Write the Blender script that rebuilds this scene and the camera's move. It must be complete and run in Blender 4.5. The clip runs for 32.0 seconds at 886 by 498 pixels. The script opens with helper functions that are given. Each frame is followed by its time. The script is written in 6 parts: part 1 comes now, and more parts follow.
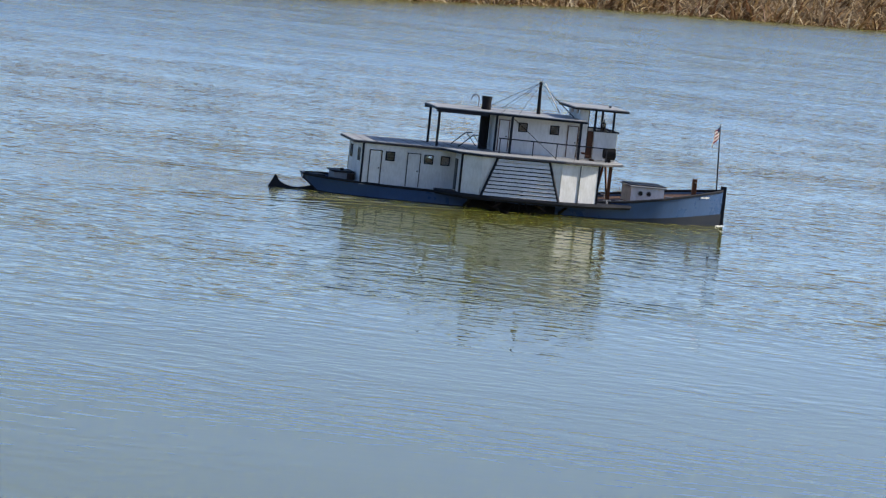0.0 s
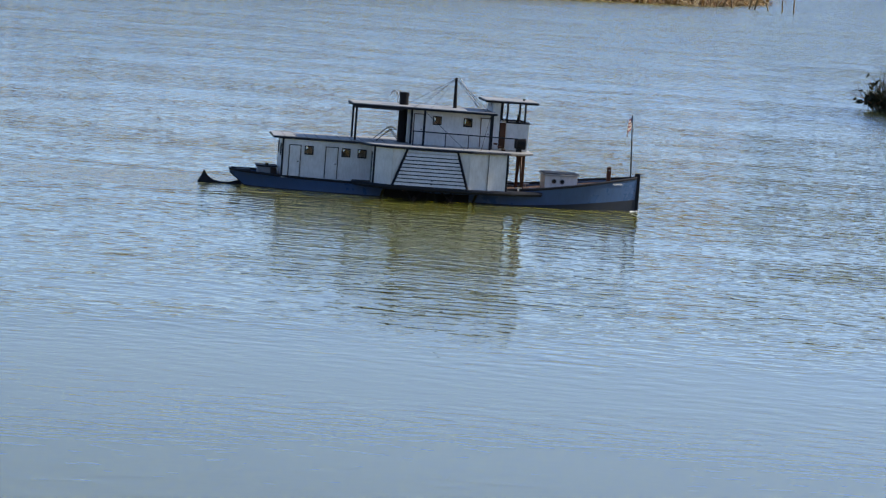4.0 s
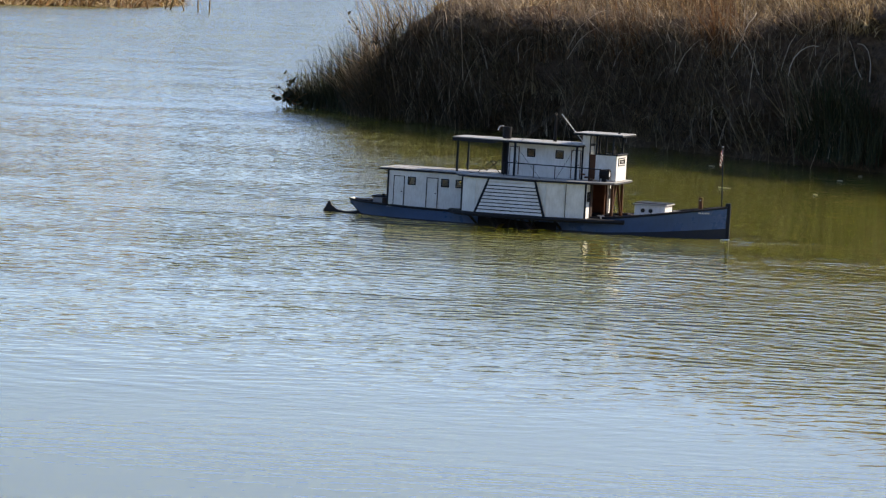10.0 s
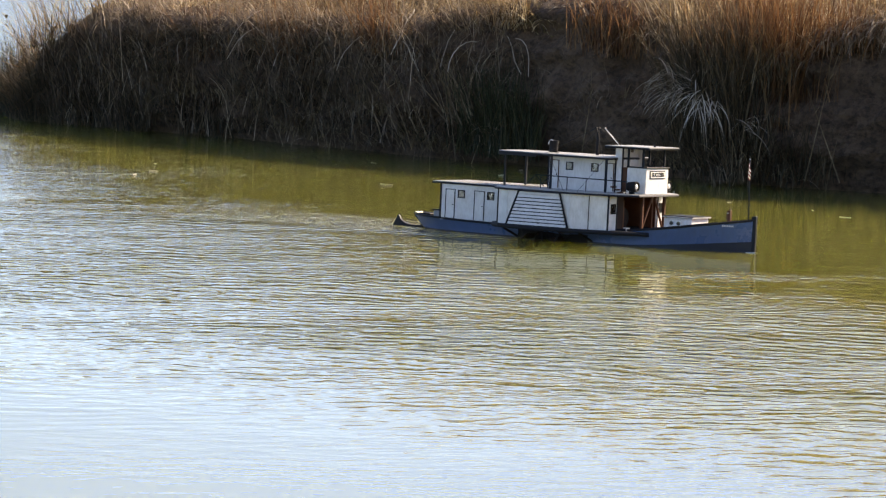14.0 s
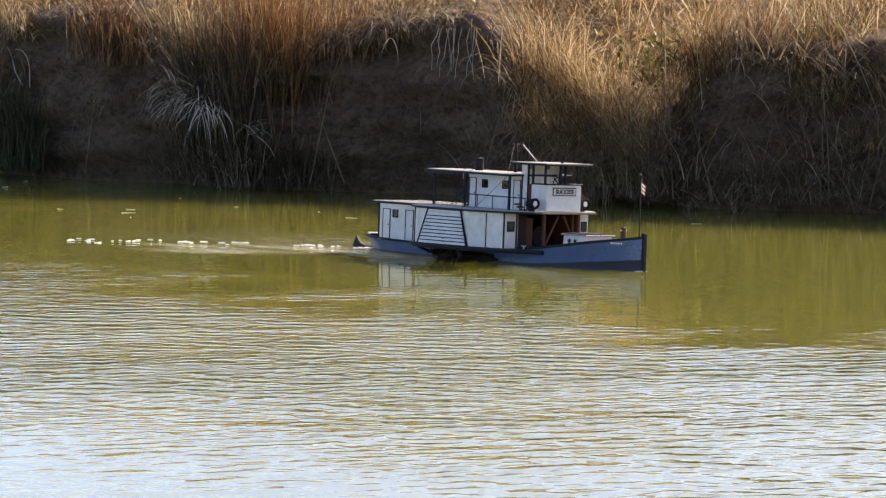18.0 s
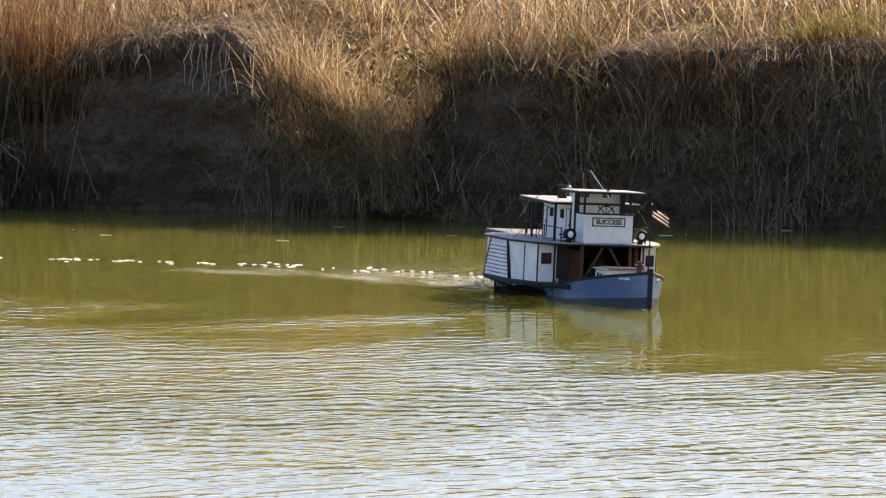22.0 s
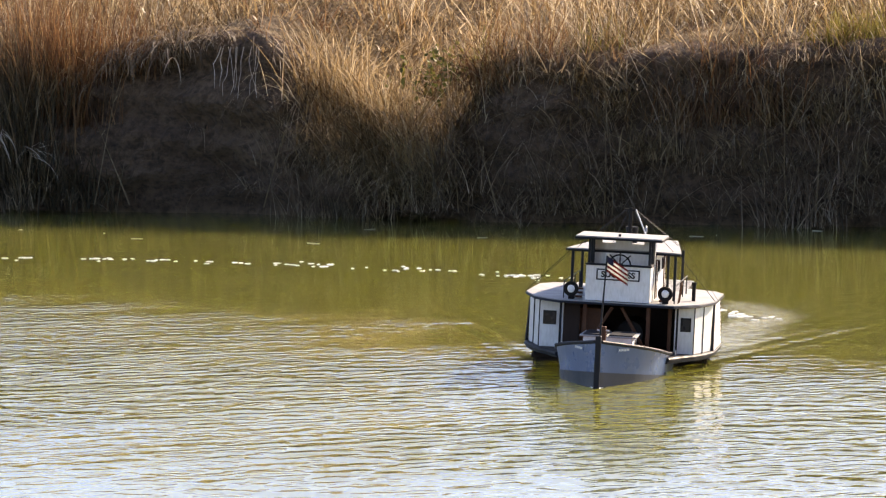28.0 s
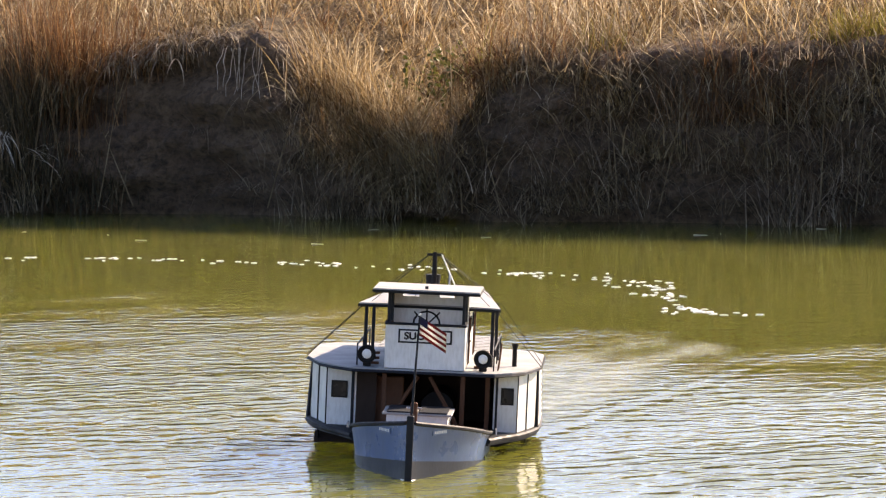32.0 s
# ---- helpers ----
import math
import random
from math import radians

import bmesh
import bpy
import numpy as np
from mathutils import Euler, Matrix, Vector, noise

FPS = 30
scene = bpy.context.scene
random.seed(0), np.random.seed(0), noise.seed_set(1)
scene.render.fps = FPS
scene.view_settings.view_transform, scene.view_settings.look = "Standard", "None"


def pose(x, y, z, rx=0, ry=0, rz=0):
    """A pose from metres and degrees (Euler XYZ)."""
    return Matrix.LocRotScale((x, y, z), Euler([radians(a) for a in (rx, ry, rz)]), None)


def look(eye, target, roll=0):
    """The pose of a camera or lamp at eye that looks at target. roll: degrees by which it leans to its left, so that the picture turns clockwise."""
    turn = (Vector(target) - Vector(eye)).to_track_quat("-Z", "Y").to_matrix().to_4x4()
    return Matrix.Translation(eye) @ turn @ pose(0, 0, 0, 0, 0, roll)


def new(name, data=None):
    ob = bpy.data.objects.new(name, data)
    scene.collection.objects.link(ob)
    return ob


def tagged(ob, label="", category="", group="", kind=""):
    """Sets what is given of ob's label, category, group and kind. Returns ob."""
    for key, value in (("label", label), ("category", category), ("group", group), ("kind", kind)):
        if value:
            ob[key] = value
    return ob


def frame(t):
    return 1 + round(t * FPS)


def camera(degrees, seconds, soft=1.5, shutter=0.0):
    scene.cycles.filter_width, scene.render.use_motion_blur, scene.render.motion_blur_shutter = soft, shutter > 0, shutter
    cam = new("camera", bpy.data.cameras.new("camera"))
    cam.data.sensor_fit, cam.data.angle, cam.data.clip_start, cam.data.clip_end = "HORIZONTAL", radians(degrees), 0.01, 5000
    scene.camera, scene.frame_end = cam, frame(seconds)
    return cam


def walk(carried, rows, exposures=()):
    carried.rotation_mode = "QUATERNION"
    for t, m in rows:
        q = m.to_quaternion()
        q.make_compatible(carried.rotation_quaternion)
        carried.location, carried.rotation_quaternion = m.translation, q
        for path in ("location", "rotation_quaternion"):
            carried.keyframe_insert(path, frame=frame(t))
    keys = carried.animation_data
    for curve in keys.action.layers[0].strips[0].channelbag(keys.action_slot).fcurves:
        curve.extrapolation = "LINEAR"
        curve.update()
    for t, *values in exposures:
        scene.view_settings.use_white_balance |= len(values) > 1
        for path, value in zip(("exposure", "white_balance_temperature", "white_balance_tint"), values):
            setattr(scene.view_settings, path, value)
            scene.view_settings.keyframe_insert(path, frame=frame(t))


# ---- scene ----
FOV = 13.694
EYE = (0.0, 0.0, 1.177)        # the camera stands on the near shore, 1.2 m above the river
SUN_AZ, SUN_EL = 18.0, 34.0    # degrees from +x towards +y, and above the horizon

cam = camera(FOV, 32.0, soft=1.25)


def aim(pan, tilt, roll):
    """Camera pose on the shore: pan to the right of +y, tilt below the horizon."""
    p, q = radians(pan), radians(tilt)
    way = Vector((math.sin(p) * math.cos(q), math.cos(p) * math.cos(q), -math.sin(q)))
    return look(EYE, Vector(EYE) + way * 10.0, roll)


walk(cam, [
    (0, aim(-6.566, 5.165, 5.969)),
    (0.5, aim(-5.589, 5.124, 6.085)),
    (1, aim(-4.295, 5.112, 5.692)),
    (1.5, aim(-2.537, 5.044, 5.021)),
    (2, aim(-1.417, 5.071, 5.140)),
    (2.5, aim(-0.028, 5.062, 4.982)),
    (4.5, aim(3.285, 4.954, 4.292)),
    (5, aim(3.888, 4.880, 4.291)),
    (5.5, aim(4.403, 4.843, 4.225)),
    (6, aim(4.782, 4.818, 4.496)),
    (6.5, aim(5.322, 4.786, 4.290)),
    (7, aim(5.945, 4.746, 3.831)),
    (7.5, aim(6.618, 4.724, 3.965)),
    (8, aim(8.462, 4.642, 3.347)),
    (8.5, aim(9.932, 4.507, 3.288)),
    (9, aim(10.534, 4.449, 3.252)),
    (9.5, aim(11.208, 4.440, 3.146)),
    (10, aim(11.619, 4.389, 3.031)),
    (10.5, aim(13.412, 4.374, 2.551)),
    (11, aim(14.499, 4.307, 2.248)),
    (11.5, aim(14.865, 4.271, 2.447)),
    (12, aim(15.401, 4.268, 2.218)),
    (12.5, aim(15.959, 4.263, 2.196)),
    (13, aim(16.308, 4.213, 2.265)),
    (13.5, aim(16.547, 4.180, 2.253)),
    (15.5, aim(19.749, 4.122, 0.980)),
    (16, aim(21.443, 4.059, 0.629)),
    (16.5, aim(22.173, 3.978, 1.118)),
    (17, aim(22.397, 3.925, 1.181)),
    (17.5, aim(23.743, 3.938, 0.717)),
    (18, aim(24.482, 3.889, 0.694)),
    (18.5, aim(25.229, 3.865, 0.627)),
    (19, aim(25.626, 3.806, 0.941)),
    (19.5, aim(25.706, 3.764, 1.080)),
    (20, aim(25.731, 3.737, 0.840)),
    (20.5, aim(27.706, 3.786, 0.000)),
    (21, aim(28.669, 3.739, -0.354)),
    (21.5, aim(28.473, 3.684, -0.061)),
    (22, aim(28.278, 3.651, 0.049)),
    (22.5, aim(28.199, 3.636, 0.284)),
    (23, aim(28.081, 3.633, 0.213)),
    (23.5, aim(28.019, 3.639, 0.059)),
    (24, aim(27.974, 3.639, 0.054)),
    (24.5, aim(27.968, 3.635, 0.150)),
    (25, aim(27.951, 3.630, 0.237)),
    (25.5, aim(27.918, 3.619, 0.169)),
    (27.5, aim(27.803, 3.609, -0.325)),
    (28, aim(27.803, 3.618, -0.258)),
    (28.5, aim(27.785, 3.616, -0.395)),
    (29, aim(27.785, 3.613, -0.458)),
    (29.5, aim(27.777, 3.620, -0.460)),
    (30, aim(27.775, 3.619, -0.420)),
    (30.5, aim(27.770, 3.620, -0.545)),
    (31, aim(27.771, 3.625, -0.574)),
    (31.5, aim(27.733, 3.626, -0.532)),
    (32, aim(27.740, 3.618, -0.560)),
], exposures=[(0.0, 0.52, 6500, 11), (6.0, 0.50, 6600, 11), (8.0, 0.50, 6950, 11), (9.0, 0.69, 7300, 12), (10.0, 0.83, 7550, 13), (12.0, 1.24, 8050, 15), (13.0, 1.36, 8300, 16), (19.0, 1.50, 8500, 17), (32.0, 1.58, 8450, 19)])

# ------------------------------------------------------------------ world, sun
world = bpy.data.worlds.new("sky")
scene.world = world
world.use_nodes = True
wn = world.node_tree
sky = wn.nodes.new("ShaderNodeTexSky")
sky.sky_type = "NISHITA"
sky.sun_disc = False
sky.sun_elevation = radians(SUN_EL)
sky.sun_rotation = radians(90 - SUN_AZ)
sky.air_density, sky.dust_density, sky.ozone_density = 0.5, 0.6, 4.0
wn.links.new(sky.outputs[0], wn.nodes["Background"].inputs[0])
wn.nodes["Background"].inputs[1].default_value = 0.15

sun_data = bpy.data.lights.new("sun", "SUN")
sun_data.energy, sun_data.angle, sun_data.color = 4.5, radians(0.6), (1.0, 0.93, 0.82)
sun = new("sun", sun_data)
sa, se = radians(SUN_AZ), radians(SUN_EL)
sun_dir = Vector((math.cos(sa) * math.cos(se), math.sin(sa) * math.cos(se), math.sin(se)))
sun.matrix_world = look(sun_dir * 60, (0, 0, 0))

# ------------------------------------------------------------------ materials


def node_mat(name):
    m = bpy.data.materials.new(name)
    m.use_nodes = True
    nt = m.node_tree
    return m, nt, nt.nodes["Principled BSDF"], nt.nodes["Material Output"]


def ramp(nt, fac, stops):
    r = nt.nodes.new("ShaderNodeValToRGB")
    el = r.color_ramp.elements
    while len(el) < len(stops):
        el.new(0.5)
    for e, (p, c) in zip(el, stops):
        e.position, e.color = p, (*c, 1)
    nt.links.new(fac, r.inputs[0])
    return r.outputs[0]


def noise_tex(nt, scale, detail=4, rough=0.55, coord="Object", stretch=(1, 1, 1), turn=0.0):
    tc = nt.nodes.new("ShaderNodeTexCoord")
    mp = nt.nodes.new("ShaderNodeMapping")
    mp.inputs["Scale"].default_value = stretch
    mp.inputs["Rotation"].default_value = (0, 0, turn)
    nt.links.new(tc.outputs[coord], mp.inputs[0])
    n = nt.nodes.new("ShaderNodeTexNoise")
    n.inputs["Scale"].default_value = scale
    n.inputs["Detail"].default_value = detail
    n.inputs["Roughness"].default_value = rough
    nt.links.new(mp.outputs[0], n.inputs["Vector"])
    return n.outputs["Fac"]


def mixc(nt, fac, a, b, mode="MIX"):
    m = nt.nodes.new("ShaderNodeMix")
    m.data_type, m.blend_type = "RGBA", mode
    for sock, val in ((m.inputs[0], fac), (m.inputs[6], a), (m.inputs[7], b)):
        if isinstance(val, (int, float)):
            sock.default_value = val
        elif isinstance(val, tuple):
            sock.default_value = (*val, 1)
        else:
            nt.links.new(val, sock)
    return m.outputs[2]


def bump(nt, bsdf, height, strength, dist):
    b = nt.nodes.new("ShaderNodeBump")
    b.inputs["Strength"].default_value = strength
    b.inputs["Distance"].default_value = dist
    nt.links.new(height, b.inputs["Height"])
    nt.links.new(b.outputs[0], bsdf.inputs["Normal"])


def painted(name, col, dirt, rough=0.5, scale=18.0, amount=0.5, metal=0.0, spec=0.3):
    """Painted wood or metal: blotches of dirt, fine grain, worn sheen."""
    m, nt, b, out = node_mat(name)
    big = noise_tex(nt, scale, 5, 0.6)
    fine = noise_tex(nt, scale * 9, 3, 0.6, stretch=(1, 1, 0.25))
    c1 = ramp(nt, big, [(0.35, col), (0.78, tuple(c * (1 - amount) + d * amount for c, d in zip(col, dirt)))])
    c2 = mixc(nt, ramp(nt, fine, [(0.42, (0, 0, 0)), (0.75, (0.35, 0.35, 0.35))]), c1, dirt)
    nt.links.new(c2, b.inputs["Base Color"])
    r = ramp(nt, big, [(0.3, (rough - 0.1,) * 3), (0.7, (min(rough + 0.15, 1),) * 3)])
    nt.links.new(r, b.inputs["Roughness"])
    b.inputs["Metallic"].default_value = metal
    b.inputs["Specular IOR Level"].default_value = spec
    bump(nt, b, fine, 0.25, 0.002)
    return m


M_WHITE = painted("white_paint", (0.78, 0.78, 0.76), (0.42, 0.40, 0.35), 0.55, 16, 0.45)
M_ROOF = painted("pale_roof_paint", (0.34, 0.345, 0.345), (0.21, 0.205, 0.195), 0.55, 12, 0.5)
M_HULL = painted("grey_blue_hull_paint", (0.051, 0.110, 0.235), (0.040, 0.074, 0.142), 0.3, 9, 0.5, 0.0, 0.5)
M_BOOT = painted("dark_boot_paint", (0.016, 0.022, 0.036), (0.03, 0.034, 0.040), 0.45, 14, 0.5, 0.0, 0.3)
M_BLACK = painted("black_paint", (0.008, 0.008, 0.009), (0.022, 0.020, 0.018), 0.6, 20, 0.5, 0.0, 0.15)
M_TRIM = painted("dark_trim_paint", (0.010, 0.013, 0.020), (0.026, 0.026, 0.028), 0.55, 25, 0.5, 0.0, 0.18)
M_BROWN = painted("red_brown_wood", (0.105, 0.045, 0.023), (0.06, 0.025, 0.014), 0.55, 22, 0.7, 0.0, 0.2)
M_DECK = painted("deck_planks", (0.17, 0.10, 0.065), (0.09, 0.06, 0.045), 0.65, 14, 0.6, 0.0, 0.2)
M_GLASSDARK = painted("dark_window", (0.010, 0.010, 0.011), (0.02, 0.017, 0.016), 0.2, 10, 0.4, 0.0, 0.25)
M_GLASS, nt, b, out = node_mat("window_glass")
nt.links.new(ramp(nt, noise_tex(nt, 30, 3, 0.5), [(0.3, (0.8, 0.82, 0.8)), (0.7, (0.65, 0.67, 0.65))]), b.inputs["Base Color"])
b.inputs["Transmission Weight"].default_value = 1.0
b.inputs["Roughness"].default_value = 0.03
M_INSIDE = painted("dim_interior", (0.045, 0.030, 0.024), (0.02, 0.014, 0.012), 0.7, 8, 0.6, 0.0, 0.15)
M_LINE = painted("dark_line", (0.03, 0.03, 0.032), (0.06, 0.055, 0.05), 0.7, 60, 0.4, 0.0, 0.15)
M_STEEL = painted("bare_steel", (0.45, 0.45, 0.46), (0.2, 0.19, 0.18), 0.35, 40, 0.5, 0.8)
M_LENS = painted("lamp_lens", (0.85, 0.85, 0.82), (0.7, 0.68, 0.62), 0.12, 40, 0.2)
M_RED = painted("flag_red", (0.24, 0.028, 0.03), (0.12, 0.02, 0.02), 0.8, 40, 0.4)
M_NAVY = painted("flag_navy", (0.03, 0.035, 0.09), (0.02, 0.02, 0.04), 0.8, 40, 0.4)
M_CLOTH = painted("flag_white", (0.75, 0.74, 0.70), (0.5, 0.48, 0.44), 0.8, 40, 0.3)


def foam_mat():
    m, nt, b, out = node_mat("foam")
    n = noise_tex(nt, 60, 4, 0.6)
    nt.links.new(ramp(nt, n, [(0.3, (0.80, 0.80, 0.76)), (0.7, (0.92, 0.92, 0.90))]), b.inputs["Base Color"])
    b.inputs["Roughness"].default_value = 0.45
    bump(nt, b, n, 0.5, 0.004)
    return m


M_FOAM = foam_mat()


def wash_mat():
    """Aerated water: pale and thin, torn by noise, fading out to its rim."""
    m, nt, b, out = node_mat("aerated_water")
    b.inputs["Base Color"].default_value = (0.66, 0.68, 0.58, 1)
    b.inputs["Roughness"].default_value = 0.25
    tc = nt.nodes.new("ShaderNodeTexCoord")
    mp = nt.nodes.new("ShaderNodeMapping")
    mp.inputs["Scale"].default_value = (1 / 0.34, 1 / 0.15, 0)
    nt.links.new(tc.outputs["Object"], mp.inputs[0])
    ln = nt.nodes.new("ShaderNodeVectorMath")
    ln.operation = "LENGTH"
    nt.links.new(mp.outputs[0], ln.inputs[0])
    rim = ramp(nt, ln.outputs["Value"], [(0.0, (0.46, 0.46, 0.46)), (1.0, (0, 0, 0))])
    torn = ramp(nt, noise_tex(nt, 16, 5, 0.65, stretch=(0.6, 1, 1)), [(0.38, (0.05, 0.05, 0.05)), (0.68, (1, 1, 1))])
    fac = mixc(nt, 1.0, rim, torn, "MULTIPLY")
    t = nt.nodes.new("ShaderNodeBsdfTransparent")
    mx = nt.nodes.new("ShaderNodeMixShader")
    nt.links.new(fac, mx.inputs[0])
    nt.links.new(t.outputs[0], mx.inputs[1])
    nt.links.new(b.outputs[0], mx.inputs[2])
    nt.links.new(mx.outputs[0], out.inputs[0])
    return m


M_WASH = wash_mat()


TILT = 0.0020


def water_mat():
    """Turbid green river: a lit olive body under a mirror of wind ripples, with the boat's wake."""
    m, nt, b, out = node_mat("river_water")

    def math_node(op, a, c=None, clamp=False):
        n = nt.nodes.new("ShaderNodeMath")
        n.operation, n.use_clamp = op, clamp
        for sock, v in zip(n.inputs, (a, c)):
            if v is None:
                continue
            if isinstance(v, (int, float)):
                sock.default_value = v
            else:
                nt.links.new(v, sock)
        return n.outputs[0]

    def span(v, a, c, lo, hi):
        n = nt.nodes.new("ShaderNodeMapRange")
        n.interpolation_type = "SMOOTHSTEP"
        nt.links.new(v, n.inputs[0])
        for k, x in zip((1, 2, 3, 4), (a, c, lo, hi)):
            n.inputs[k].default_value = x
        return n.outputs[0]

    def dot(vec):
        n = nt.nodes.new("ShaderNodeVectorMath")
        n.operation = "DOT_PRODUCT"
        nt.links.new(geo.outputs["Position"], n.inputs[0])
        n.inputs[1].default_value = vec
        return n.outputs["Value"]

    geo = nt.nodes.new("ShaderNodeNewGeometry")
    big = noise_tex(nt, 0.35, 3, 0.5)
    body = ramp(nt, big, [(0.3, (0.127, 0.131, 0.029)), (0.7, (0.152, 0.154, 0.038))])
    b.inputs["IOR"].default_value = 1.33
    b.subsurface_method = "BURLEY"
    b.inputs["Subsurface Weight"].default_value = 0.68
    b.inputs["Subsurface Radius"].default_value = (1.0, 1.0, 0.4)
    b.inputs["Subsurface Scale"].default_value = 2.0
    nt.links.new(span(dot((0, 1, 0)), 20.0, 58.0, 0.015, 0.08), b.inputs["Roughness"])
    # shelter under the bank, open wind on the river
    edge = math_node("ADD", dot((1.014, 0.306, 0)), span(noise_tex(nt, 0.5, 2, 0.5, stretch=(1, 1.5, 1)), 0.3, 0.7, -1.1, 1.1))
    edge = math_node("ADD", edge, math_node("MULTIPLY", math_node("ADD", dot((0.5889, -0.8082, 0)), 6.0), -0.10))
    near_bank = span(edge, 8.7, 11.0, 0.0, 1.0)
    beside = span(dot((0.5889, -0.8082, 0)), -15.5, -10.0, 0.15, 1.0)
    calm = math_node("SUBTRACT", 1.0, math_node("MULTIPLY", math_node("MULTIPLY", near_bank, beside), 0.85))
    gust = span(noise_tex(nt, 0.45, 2, 0.5, stretch=(1, 1.8, 1)), 0.35, 0.65, 0.5, 1.15)
    # broad undulation, then narrow crests along the contour lines of slow noise, then fine capillary ripples
    h = None
    for scale, amp, st, turn in ((1.3, 0.0045, (0.8, 1.4, 1), 0.0), (4.0, 0.0022, (0.7, 1.1, 1), 0.3), (9.0, 0.0025, (0.6, 1.15, 1), 0.12), (14.5, 0.0024, (0.6, 1.15, 1), -0.18)):
        k = math_node("MULTIPLY", noise_tex(nt, scale, 0, 0.5, stretch=st, turn=turn), amp)
        h = k if h is None else math_node("ADD", h, k)
    for scale, amp, w, st, turn in ((5.8, 0.0011, 0.065, (0.65, 1.15, 1), 0.9), (9.5, 0.0009, 0.070, (0.7, 1.1, 1), 2.1), (15.0, 0.0006, 0.08, (0.8, 1.1, 1), 4.0)):
        v = math_node("DIVIDE", math_node("SUBTRACT", noise_tex(nt, scale, 0, 0.5, stretch=st, turn=turn), 0.5), w)
        crest = math_node("EXPONENT", math_node("MULTIPLY", math_node("MULTIPLY", v, v), -1.0))
        h = math_node("ADD", h, math_node("MULTIPLY", crest, amp))
    # trains of small wind waves that cross at a slant, each strong in its own patches
    for wave, way, amp, bend, sc, where in ((0.140, 42, 0.00055, 4.5, 2.0, 0.1), (0.105, -4, 0.00042, 4.5, 2.4, 1.3), (0.17, 20, 0.00050, 4.0, 1.8, 2.2)):
        k = 2 * math.pi / wave
        phase = math_node("ADD", dot((k * math.sin(math.radians(way)), k * math.cos(math.radians(way)), 0)), math_node("MULTIPLY", noise_tex(nt, sc, 1, 0.5, turn=where), bend * 3.0))
        patch = span(noise_tex(nt, 0.8, 1, 0.5, turn=where + 0.6), 0.38, 0.62, 0.1, 1.4)
        h = math_node("ADD", h, math_node("MULTIPLY", math_node("MULTIPLY", math_node("SINE", phase), patch), amp))
    fine = math_node("MULTIPLY", noise_tex(nt, 28.0, 0, 0.5, stretch=(0.8, 1.1, 1)), 0.0013)
    open_reach = span(dot((0.94, 0.25, 0)), 2.5, 7.0, 0.70, 1.15)
    # lee of the near shore, and rougher water far out
    near = nt.nodes.new("ShaderNodeVectorMath")
    near.operation = "DISTANCE"
    nt.links.new(geo.outputs["Position"], near.inputs[0])
    near.inputs[1].default_value = (0.8, 7.6, 0)
    open_reach = math_node("MULTIPLY", open_reach, span(near.outputs["Value"], 1.6, 4.8, 0.15, 1.0))
    open_reach = math_node("MULTIPLY", open_reach, span(dot((0, 1, 0)), 22.0, 45.0, 1.0, 1.4))
    shore = nt.nodes.new("ShaderNodeVectorMath")
    shore.operation = "LENGTH"
    nt.links.new(geo.outputs["Position"], shore.inputs[0])
    open_reach = math_node("MULTIPLY", open_reach, span(shore.outputs["Value"], 8.0, 12.0, 0.72, 1.0))
    h = math_node("MULTIPLY", math_node("MULTIPLY", h, calm), gust)
    h = math_node("ADD", h, math_node("MULTIPLY", fine, math_node("ADD", 0.10, math_node("MULTIPLY", calm, 0.90))))
    h = math_node("MULTIPLY", h, open_reach)
    swell = math_node("MULTIPLY", noise_tex(nt, 3.4, 2, 0.6, stretch=(0.55, 1.2, 1), turn=0.2), span(dot((0, 1, 0)), 19.0, 40.0, 0.0, 0.015))
    h = math_node("ADD", h, swell)
    # wake in the boat's own space: bow wave lines and churned water astern
    tc = nt.nodes.new("ShaderNodeTexCoord")
    tc.object = steamer
    sep = nt.nodes.new("ShaderNodeSeparateXYZ")
    nt.links.new(tc.outputs["Object"], sep.inputs[0])
    x, y = sep.outputs[0], math_node("ABSOLUTE", sep.outputs[1])
    u = math_node("SUBTRACT", y, math_node("MULTIPLY", math_node("SUBTRACT", 0.62, x), 0.34))
    belt = math_node("MULTIPLY", span(u, -0.55, -0.10, 0.0, 1.0), span(u, -0.02, 0.10, 1.0, 0.0))
    reach = math_node("MULTIPLY", span(x, -3.5, -0.3, 0.0, 1.0), span(x, 0.45, 0.66, 1.0, 0.0))
    lines = math_node("MULTIPLY", math_node("SINE", math_node("MULTIPLY", u, 48.0)), math_node("MULTIPLY", math_node("MULTIPLY", belt, reach), 0.0019))
    h = math_node("ADD", h, lines)
    wash = math_node("MULTIPLY", span(x, -3.2, -1.1, 0.0, 1.0), span(x, -0.7, -0.3, 1.0, 0.0))
    wide = math_node("SUBTRACT", math_node("ADD", 0.38, math_node("MULTIPLY", x, -0.08)), y)
    slick = math_node("MULTIPLY", math_node("MULTIPLY", span(x, -5.0, -1.5, 0.0, 1.0), span(x, -0.6, -0.2, 1.0, 0.0)), span(wide, -0.2, 0.25, 0.0, 0.5))
    h = math_node("MULTIPLY", h, math_node("SUBTRACT", 1.0, slick))
    wash = math_node("MULTIPLY", wash, span(wide, 0.0, 0.18, 0.0, 1.0))
    churn = math_node("MULTIPLY", noise_tex(nt, 26.0, 3, 0.6), math_node("MULTIPLY", wash, 0.0042))
    h = math_node("ADD", h, churn)
    # aerated water astern
    froth = math_node("MULTIPLY", span(x, -3.4, -0.9, 0.0, 1.0), span(x, -0.7, -0.45, 1.0, 0.0))
